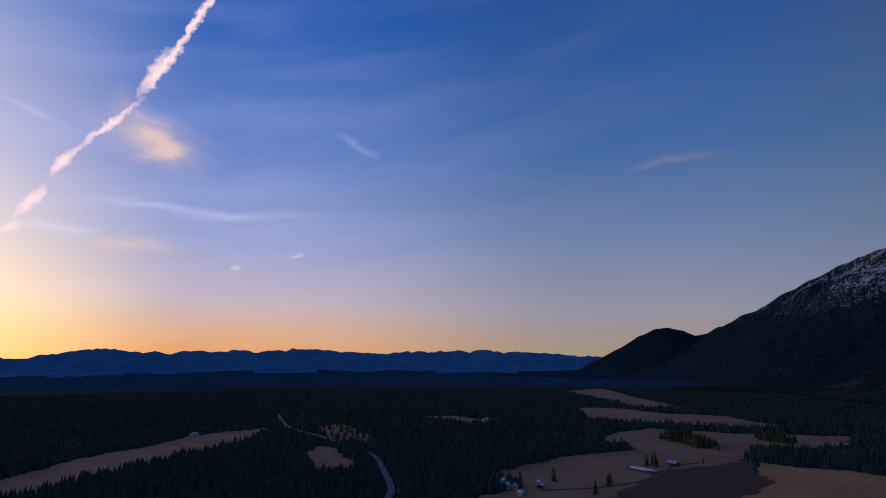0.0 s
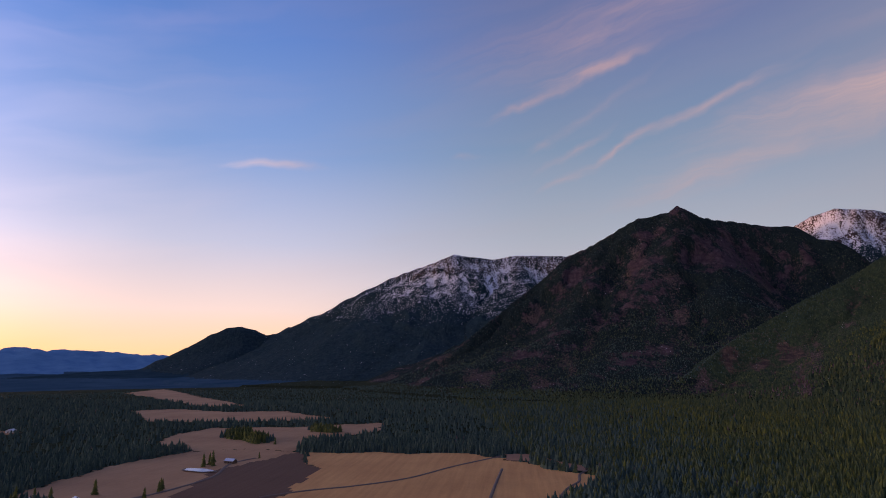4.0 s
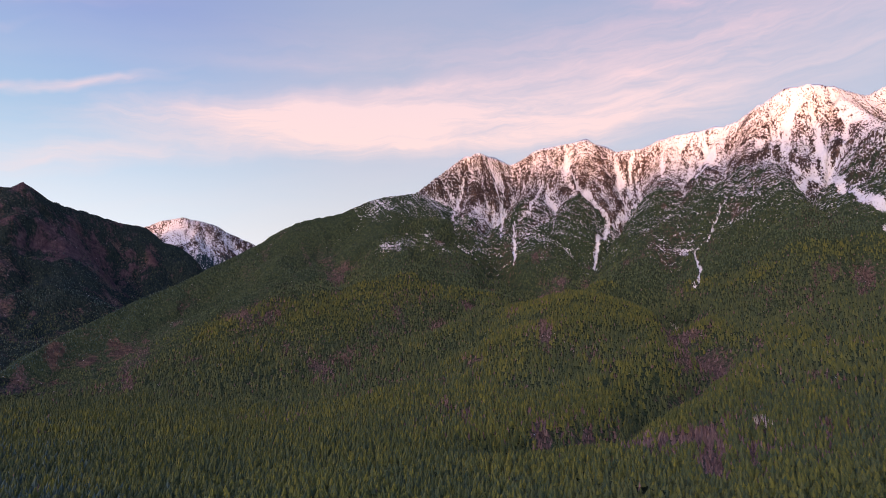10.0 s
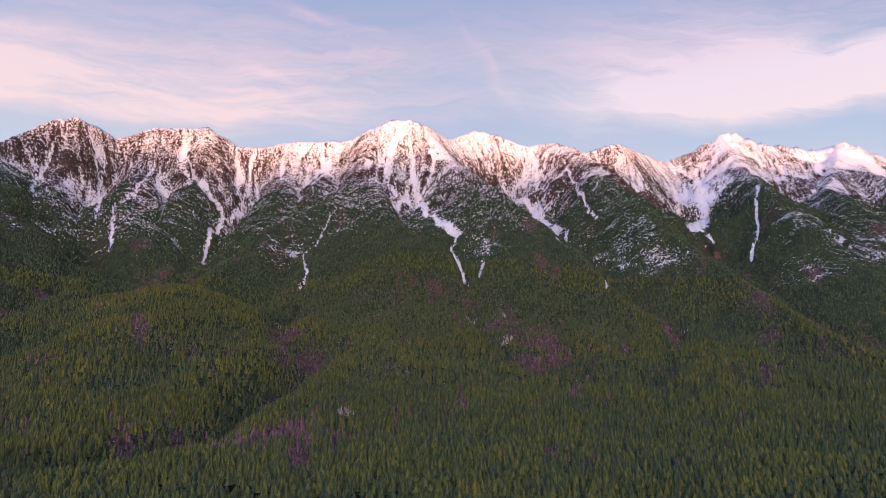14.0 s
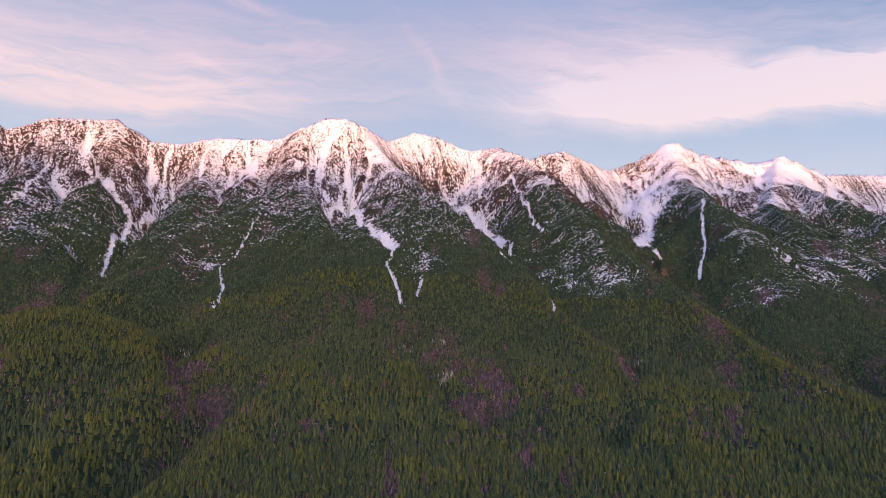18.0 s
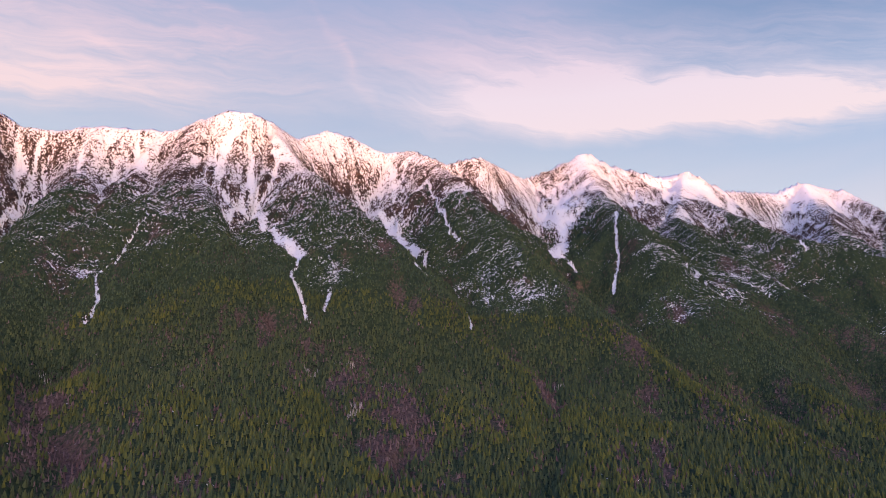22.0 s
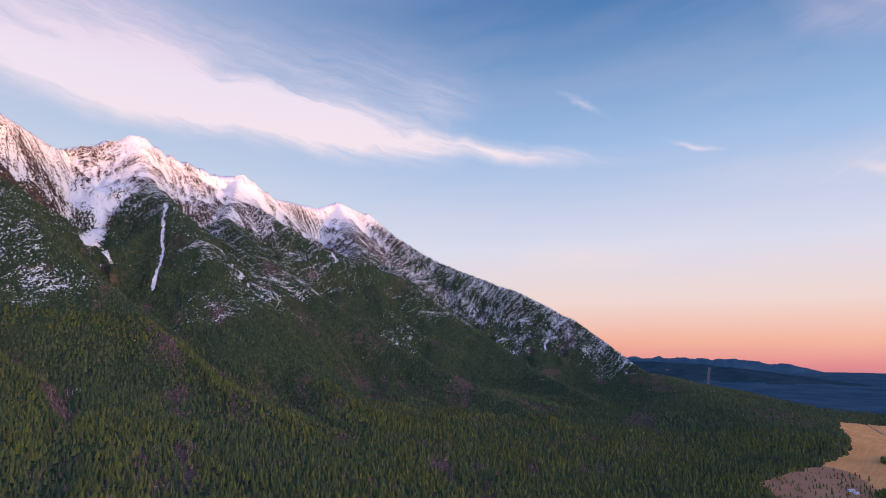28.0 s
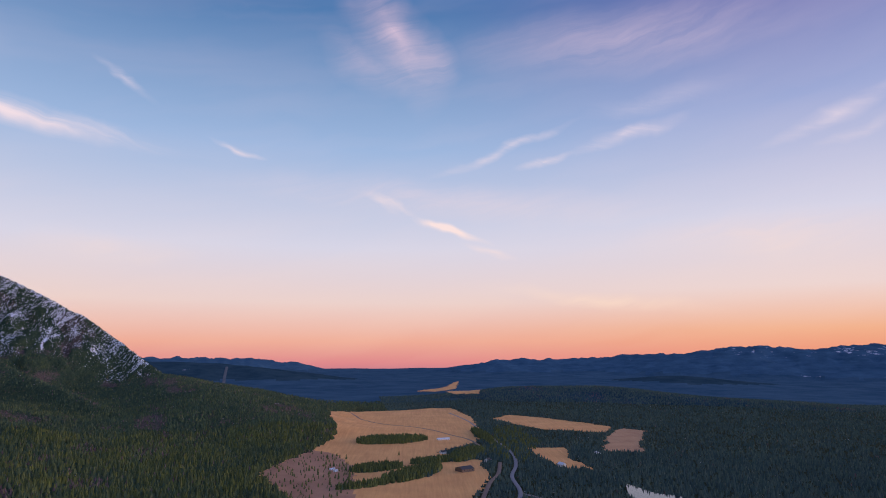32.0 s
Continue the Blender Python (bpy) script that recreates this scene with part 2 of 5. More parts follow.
# elevation, display colour, brightness
SKY_SUNSET = [(-4, (200, 140, 90), 2.0), (0, (255, 186, 90), 9.0), (4, (255, 204, 130), 8.0), (9, (255, 214, 170), 5.8), (16, (236, 210, 204), 4.2), (30, (160, 176, 220), 3.0), (56, (95, 125, 190), 2.2)]
SKY_WEST = [(-4, (140, 110, 120), 1.5), (0, (255, 164, 78), 4.4), (2, (248, 180, 120), 4.2), (5, (230, 194, 182), 3.9), (10, (190, 184, 206), 3.6), (18, (144, 158, 206), 3.3), (30, (70, 116, 190), 3.0), (56, (40, 88, 165), 2.2)]
SKY_DEEP = [(-4, (130, 115, 130), 1.2), (0, (255, 206, 150), 2.1), (4, (236, 214, 206), 2.0), (10, (186, 194, 218), 1.95), (18, (126, 160, 212), 1.9), (28, (94, 136, 206), 1.8), (40, (76, 114, 190), 1.6), (56, (56, 100, 175), 1.4)]
SKY_NORTHWEST = [(-4, (130, 120, 140), 1.0), (0, (252, 228, 208), 1.35), (5, (222, 222, 234), 1.3), (11, (196, 210, 228), 1.2), (19, (146, 178, 213), 1.2), (28, (130, 152, 206), 1.12), (40, (112, 132, 194), 1.05), (56, (96, 115, 180), 1.0)]
SKY_NORTH = [(-4, (130, 120, 140), 1.0), (0, (245, 234, 222), 1.0), (6, (222, 224, 232), 1.0), (13, (202, 212, 230), 0.98), (20, (178, 192, 222), 0.97), (28, (162, 178, 214), 0.96), (40, (140, 160, 210), 0.97), (56, (100, 120, 185), 1.0)]
SKY_EAST = [(-4, (110, 100, 140), 1.0), (-1.5, (220, 136, 140), 1.0), (0.5, (236, 172, 152), 1.0), (4, (232, 208, 204), 1.0), (9, (212, 212, 230), 1.0), (18, (156, 184, 224), 0.98), (30, (88, 138, 198), 0.76), (56, (74, 104, 176), 1.0)]
SKY_SOUTH = [(-4, (110, 100, 140), 1.0), (-1.5, (232, 130, 108), 1.0), (1.5, (242, 178, 142), 0.97), (5, (236, 214, 212), 0.97), (11, (214, 214, 234), 0.97), (20, (162, 176, 222), 0.92), (30, (124, 126, 194), 0.80), (40, (118, 108, 180), 0.78), (56, (84, 100, 172), 1.0)]
TRAIL = (255, 204, 182)
build_world()

# the sun, already below the valley's own skyline: only the high crests still catch it
sun_data = bpy.data.lights.new("sun", "SUN")
sun_data.energy, sun_data.angle, sun_data.color = 5.6, radians(0.8), (1.0, 0.45, 0.23)
sun = new("sun", sun_data)
sa, se = radians(SUN_AZ), radians(SUN_UP)
sun.matrix_world = look(Vector((math.sin(sa) * math.cos(se), math.cos(sa) * math.cos(se), math.sin(se))) * 100, (0, 0, 0))

# ---- materials ----
def material(name):
    m = bpy.data.materials.new(name)
    m.use_nodes = True
    m.node_tree.nodes.clear()
    return m, Net(m.node_tree)


def finish(m, n, colour, rough=0.9, bump=None, strength=0.5, distance=1.0, metal=0.0, spec=0.3):
    b = m.node_tree.nodes.new("ShaderNodeBsdfPrincipled")
    n.put(colour, b.inputs["Base Color"])
    n.put(rough, b.inputs["Roughness"])
    n.put(metal, b.inputs["Metallic"])
    n.put(spec, b.inputs["Specular IOR Level"])
    if bump is not None:
        n.put(n.node("ShaderNodeBump", {"Height": bump, "Strength": strength, "Distance": distance}), b.inputs["Normal"])
    o = m.node_tree.nodes.new("ShaderNodeOutputMaterial")
    n.put(b.outputs[0], o.inputs[0])
    return m


def rgb(*c):
    return (*c, 1.0)


def mountain_material(name, leaf, stone, size=1.0):
    m, n = material(name)
    pos = n.node("ShaderNodeTexCoord", out=3)
    geo = n.node("ShaderNodeNewGeometry", out=1)
    sep = m.node_tree.nodes.new("ShaderNodeSeparateXYZ")
    n.put(geo, sep.inputs[0])
    upness = sep.outputs[2]
    snow = n.node("ShaderNodeAttribute", out=2, attribute_name="snow")
    bare = n.node("ShaderNodeAttribute", out=2, attribute_name="bare")
    dry = n.node("ShaderNodeAttribute", out=2, attribute_name="dry")
    run = n.node("ShaderNodeAttribute", out=2, attribute_name="run")
    fall = n.node("ShaderNodeAttribute", out=2, attribute_name="fall")
    tall = n.node("ShaderNodeMapping", {"Vector": pos, "Scale": (1.0, 1.0, 0.38)})
    fine = n.noise(tall, 0.16 / size, 6, 0.65)
    grain = n.noise(tall, 0.36 / size, 3, 0.6)
    broad = n.noise(pos, 0.018, 4, 0.55)
    # runnels down the fall line, narrow across and long downhill
    side = n.math("ADD", n.math("MULTIPLY", run, 0.16 / size), n.math("MULTIPLY", n.noise(pos, 0.03 / size, 3, 0.5), 3.2))
    down = n.math("MULTIPLY", fall, 0.020 / size)
    runnel = n.noise(n.node("ShaderNodeCombineXYZ", {0: side, 1: down, 2: 0.0}), 1.0, 6, 0.62, 0.25)
    # tilted rock beds
    tilted = n.node("ShaderNodeMapping", {"Vector": pos, "Rotation": (0.35, 0.38, 0.0)})
    beds = n.node("ShaderNodeMapping", {"Vector": tilted, "Scale": (0.022 / size, 0.022 / size, 0.20 / size)})
    strata = n.noise(beds, 1.0, 5, 0.65, 0.5)
    rock = n.ramp(n.math("ADD", n.math("MULTIPLY", strata, 0.35), n.math("ADD", n.math("MULTIPLY", fine, 0.35), n.math("MULTIPLY", runnel, 0.3))), list(zip((0.34, 0.5, 0.68), stone)))
    green = n.ramp(n.math("ADD", n.math("MULTIPLY", fine, 0.6), n.math("MULTIPLY", grain, 0.4)), list(zip((0.3, 0.5, 0.7), leaf)))
    brown = n.ramp(grain, [(0.3, (0.070, 0.050, 0.046)), (0.7, (0.16, 0.112, 0.100))])
    c = n.mix(n.span(n.math("ADD", dry, n.math("MULTIPLY", n.math("SUBTRACT", grain, 0.5), 1.6)), 0.42, 0.8), green, brown)
    rockmask = n.span(n.math("ADD", bare, n.math("MULTIPLY", n.math("SUBTRACT", n.math("ADD", n.math("MULTIPLY", fine, 0.35), n.math("ADD", n.math("MULTIPLY", grain, 0.3), n.math("MULTIPLY", runnel, 0.35))), 0.5), 1.9)), 0.36, 0.60)
    c = n.mix(rockmask, c, rock)
    # snow fills the runnels and lies on ledges, and leaves dark ribs and trees
    ledge = n.math("ADD", n.math("MULTIPLY", n.math("SUBTRACT", strata, 0.5), 0.35), n.math("MULTIPLY", n.math("SUBTRACT", runnel, 0.5), 1.25))
    ledge = n.math("ADD", ledge, n.math("MULTIPLY", n.math("SUBTRACT", grain, 0.5), 1.8))
    ledge = n.math("ADD", ledge, n.math("MULTIPLY", n.math("SUBTRACT", n.noise(tall, 0.66 / size, 2, 0.6), 0.5), 1.1))
    ledge = n.math("ADD", ledge, n.math("MULTIPLY", n.math("SUBTRACT", upness, 0.62), 0.35))
    snowmask = n.span(n.math("ADD", snow, ledge), 0.45, 0.52)
    white = n.mix(broad, rgb(0.76, 0.77, 0.82), rgb(0.86, 0.86, 0.88))
    c = n.mix(snowmask, c, white)
    bump = n.math("ADD", n.math("MULTIPLY", fine, 0.9), n.math("MULTIPLY", grain, 0.35))
    bump = n.math("ADD", bump, n.math("MULTIPLY", n.math("SUBTRACT", 1.0, runnel), 0.9))
    bump = n.math("MULTIPLY", bump, n.span(snowmask, 0.0, 1.0, 1.0, 0.55))
    return finish(m, n, c, n.mix(snowmask, rgb(0.95, 0.95, 0.95), rgb(0.6, 0.6, 0.6)), bump, 0.85, 5.0, 0.0, 0.03)


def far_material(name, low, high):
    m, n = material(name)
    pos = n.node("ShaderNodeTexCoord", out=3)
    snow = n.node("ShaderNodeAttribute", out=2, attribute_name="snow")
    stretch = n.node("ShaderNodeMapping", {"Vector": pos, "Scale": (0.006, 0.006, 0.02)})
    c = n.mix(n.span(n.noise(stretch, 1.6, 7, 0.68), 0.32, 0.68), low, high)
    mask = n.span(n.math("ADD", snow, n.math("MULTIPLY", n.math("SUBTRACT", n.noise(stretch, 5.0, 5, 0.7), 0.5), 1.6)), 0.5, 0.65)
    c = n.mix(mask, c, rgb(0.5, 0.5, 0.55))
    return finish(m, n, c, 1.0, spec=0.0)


def tree_material(name, dark, mid, light):
    m, n = material(name)
    rnd = n.node("ShaderNodeNewGeometry", out=8)
    pos = n.node("ShaderNodeTexCoord", out=3)
    patch = n.noise(pos, 0.012, 4, 0.6)
    f = n.math("ADD", n.math("MULTIPLY", rnd, 0.6), n.math("MULTIPLY", patch, 0.6))
    c = n.ramp(f, [(0.15, dark), (0.55, mid), (0.95, light)])
    c = n.mix(n.math("MULTIPLY", n.noise(pos, 1.3, 3, 0.7), 0.35), c, rgb(*[v * 0.5 for v in dark]))
    return finish(m, n, c, 0.9)


STONE = [(0.018, 0.016, 0.018), (0.078, 0.056, 0.050), (0.26, 0.165, 0.118)]
MOUNTAIN = mountain_material("mountainside", [(0.018, 0.036, 0.026), (0.044, 0.066, 0.036), (0.080, 0.100, 0.046)], STONE, 1.0)
# reddish rock and its woods, both toned bluish to paint in haze
HAZED_RED_ROCK = mountain_material("hazed_reddish_mountainside", [(0.008, 0.015, 0.017), (0.020, 0.032, 0.030), (0.042, 0.056, 0.042)], [(0.032, 0.023, 0.032), (0.080, 0.054, 0.063), (0.165, 0.112, 0.115)])
# bluer leaf colours paint distance haze onto these mountainsides
HAZED_DISTANT = mountain_material("hazed_mountainside", [(0.010, 0.022, 0.028), (0.024, 0.046, 0.054), (0.044, 0.074, 0.080)], STONE, 1.45)
GROUND = mountain_material("valley_floor", [(0.014, 0.022, 0.012), (0.034, 0.044, 0.022), (0.060, 0.070, 0.034)], STONE)
# the far ranges carry the evening haze as a blue base colour
HAZED_SOUTH = far_material("hazed_southern_range", rgb(0.030, 0.070, 0.115), rgb(0.060, 0.120, 0.175))
HAZED_FAR = far_material("hazed_far_range", rgb(0.085, 0.20, 0.38), rgb(0.15, 0.30, 0.48))
# woods of the outer valley, with blue haze painted into both tones
HAZED_VALLEY = far_material("hazed_valley_woods", rgb(0.026, 0.064, 0.100), rgb(0.058, 0.108, 0.150))
HAZED_HILLS = far_material("hazed_hill_woods", rgb(0.016, 0.040, 0.056), rgb(0.038, 0.070, 0.088))
CONIFER = tree_material("conifer", (0.038, 0.062, 0.028), (0.088, 0.107, 0.032), (0.156, 0.163, 0.034))
# darker copy of the conifer colours: shade of the hollows as colour
SHADED_CONIFER = tree_material("shaded_conifer", (0.030, 0.056, 0.036), (0.064, 0.092, 0.043), (0.114, 0.134, 0.046))
# bluer conifer copies, with the haze of distance in their colour
HAZED_FAR_CONIFER = tree_material("hazed_distant_conifer", (0.030, 0.060, 0.044), (0.066, 0.100, 0.054), (0.112, 0.142, 0.054))
HAZE_CONIFER = tree_material("hazed_valley_conifer", (0.026, 0.058, 0.058), (0.058, 0.102, 0.090), (0.100, 0.146, 0.108))
BARE_TREE = tree_material("leafless_wood", (0.060, 0.042, 0.044), (0.140, 0.088, 0.092), (0.23, 0.160, 0.155))


def field_material(name, low, high, stripe, lean):
    """Stubble or grass with faint tractor rows."""
    m, n = material(name)
    pos = n.node("ShaderNodeTexCoord", out=3)
    turned = n.node("ShaderNodeMapping", {"Vector": pos, "Rotation": (0, 0, radians(lean)), "Scale": (0.02, 0.42, 0.2)})
    rows = n.noise(turned, 1.0, 3, 0.6, 0.2)
    broad = n.noise(pos, 0.03, 5, 0.6)
    fine = n.noise(pos, 1.2, 4, 0.7)
    f = n.math("ADD", n.math("ADD", n.math("MULTIPLY", rows, stripe), n.math("MULTIPLY", broad, 0.9 - stripe)), n.math("MULTIPLY", fine, 0.25))
    c = n.mix(n.span(f, 0.32, 0.82), low, high)
    return finish(m, n, c, 0.95, fine, 0.4, 0.2)


GOLD = field_material("stubble_field", rgb(0.44, 0.18, 0.056), rgb(0.78, 0.39, 0.135), 0.45, 62)
MEADOW = field_material("dry_meadow", rgb(0.28, 0.13, 0.062), rgb(0.54, 0.30, 0.145), 0.2, 20)
BRUSHLAND = field_material("reddish_brush", rgb(0.22, 0.100, 0.056), rgb(0.44, 0.225, 0.125), 0.1, 20)
PLOUGH = field_material("ploughed_soil", rgb(0.095, 0.042, 0.022), rgb(0.165, 0.080, 0.045), 0.5, 62)


def plain(name, low, high, scale=0.5, rough=0.8, metal=0.0, bump=0.2, spec=0.3):
    m, n = material(name)
    pos = n.node("ShaderNodeTexCoord", out=3)
    v = n.noise(pos, scale, 5, 0.6)
    g = n.noise(pos, scale * 9, 3, 0.6)
    c = n.mix(n.math("ADD", n.math("MULTIPLY", v, 0.7), n.math("MULTIPLY", g, 0.3)), low, high)
    return finish(m, n, c, rough, g, bump, 0.05, metal, spec)


ASPHALT = plain("grey_road", rgb(0.14, 0.13, 0.14), rgb(0.24, 0.22, 0.22), 0.3)
TRACK = plain("dirt_track", rgb(0.12, 0.08, 0.06), rgb(0.22, 0.15, 0.11), 0.4)
STRIP = plain("cut_brush", rgb(0.050, 0.060, 0.070), rgb(0.095, 0.100, 0.105), 0.05)
ICE = plain("pond_ice", rgb(0.62, 0.64, 0.68), rgb(0.8, 0.8, 0.84), 0.2, 0.3)
WATER = plain("lake_water", rgb(0.01, 0.02, 0.025), rgb(0.015, 0.03, 0.035), 0.1, 0.06, 0.0, 0.02, 0.6)
WHITE_WALL = plain("white_siding", rgb(0.6, 0.6, 0.6), rgb(0.74, 0.73, 0.72), 0.8)
BROWN_WALL = plain("brown_timber", rgb(0.12, 0.08, 0.06), rgb(0.2, 0.14, 0.1), 0.8)
TIN_ROOF = plain("pale_tin_roof", rgb(0.5, 0.54, 0.62), rgb(0.62, 0.66, 0.74), 0.6, 0.45, 0.3)
DARK_ROOF = plain("dark_roof", rgb(0.03, 0.03, 0.035), rgb(0.06, 0.06, 0.065), 0.6)
GLASS_DARK = plain("window_glass", rgb(0.02, 0.025, 0.03), rgb(0.03, 0.035, 0.04), 0.6, 0.1)
TRUNK = plain("bark", rgb(0.07, 0.05, 0.04), rgb(0.12, 0.09, 0.07), 2.0)

SNAG = plain("bleached_wood", rgb(0.34, 0.30, 0.29), rgb(0.5, 0.45, 0.43), 1.0)
# ---- terrain: crest lines and spurs, in metres ----
def hashed(ix, iy, seed):
    v = (ix.astype(np.uint32) * np.uint32(374761393) + iy.astype(np.uint32) * np.uint32(668265263) + np.uint32((seed * 974711 + 12345) & 0xFFFFFFFF))
    v = (v ^ (v >> np.uint32(13))) * np.uint32(1274126177)
    v = v ^ (v >> np.uint32(16))
    return v.astype(np.float32) * np.float32(2 * math.pi / 4294967296.0)


def gnoise(x, y, seed=0):
    """Gradient noise, about -1..1."""
    x0, y0 = np.floor(x), np.floor(y)
    fx, fy = (x - x0).astype(np.float32), (y - y0).astype(np.float32)
    ix, iy = x0.astype(np.int64), y0.astype(np.int64)
    u, v = fx * fx * fx * (fx * (fx * 6 - 15) + 10), fy * fy * fy * (fy * (fy * 6 - 15) + 10)

    def corner(dx, dy):
        a = hashed(ix + dx, iy + dy, seed)
        return np.cos(a) * (fx - dx) + np.sin(a) * (fy - dy)

    a, b = corner(0, 0), corner(1, 0)
    c, d = corner(0, 1), corner(1, 1)
    lo = a + (b - a) * u
    return (lo + ((c + (d - c) * u) - lo) * v) * 1.5


def fbm(x, y, octaves=4, seed=0, gain=0.5):
    out, amp = np.zeros(np.shape(x), np.float32), 1.0
    for i in range(octaves):
        out += amp * gnoise(x, y, seed + i * 7)
        x, y, amp = x * 2.03 + 17.1, y * 2.03 - 9.7, amp * gain
    return out


def ridged(x, y, octaves=4, seed=0, gain=0.5):
    """0 on sharp ribs, negative in the hollows between."""
    out, amp = np.zeros(np.shape(x), np.float32), 1.0
    for i in range(octaves):
        out -= amp * np.abs(gnoise(x, y, seed + i * 7))
        x, y, amp = x * 2.07 + 11.3, y * 2.07 + 5.9, amp * gain
    return out


def step(v, a, b):
    s = np.clip((v - a) / (b - a), 0, 1)
    return s * s * (3 - 2 * s)


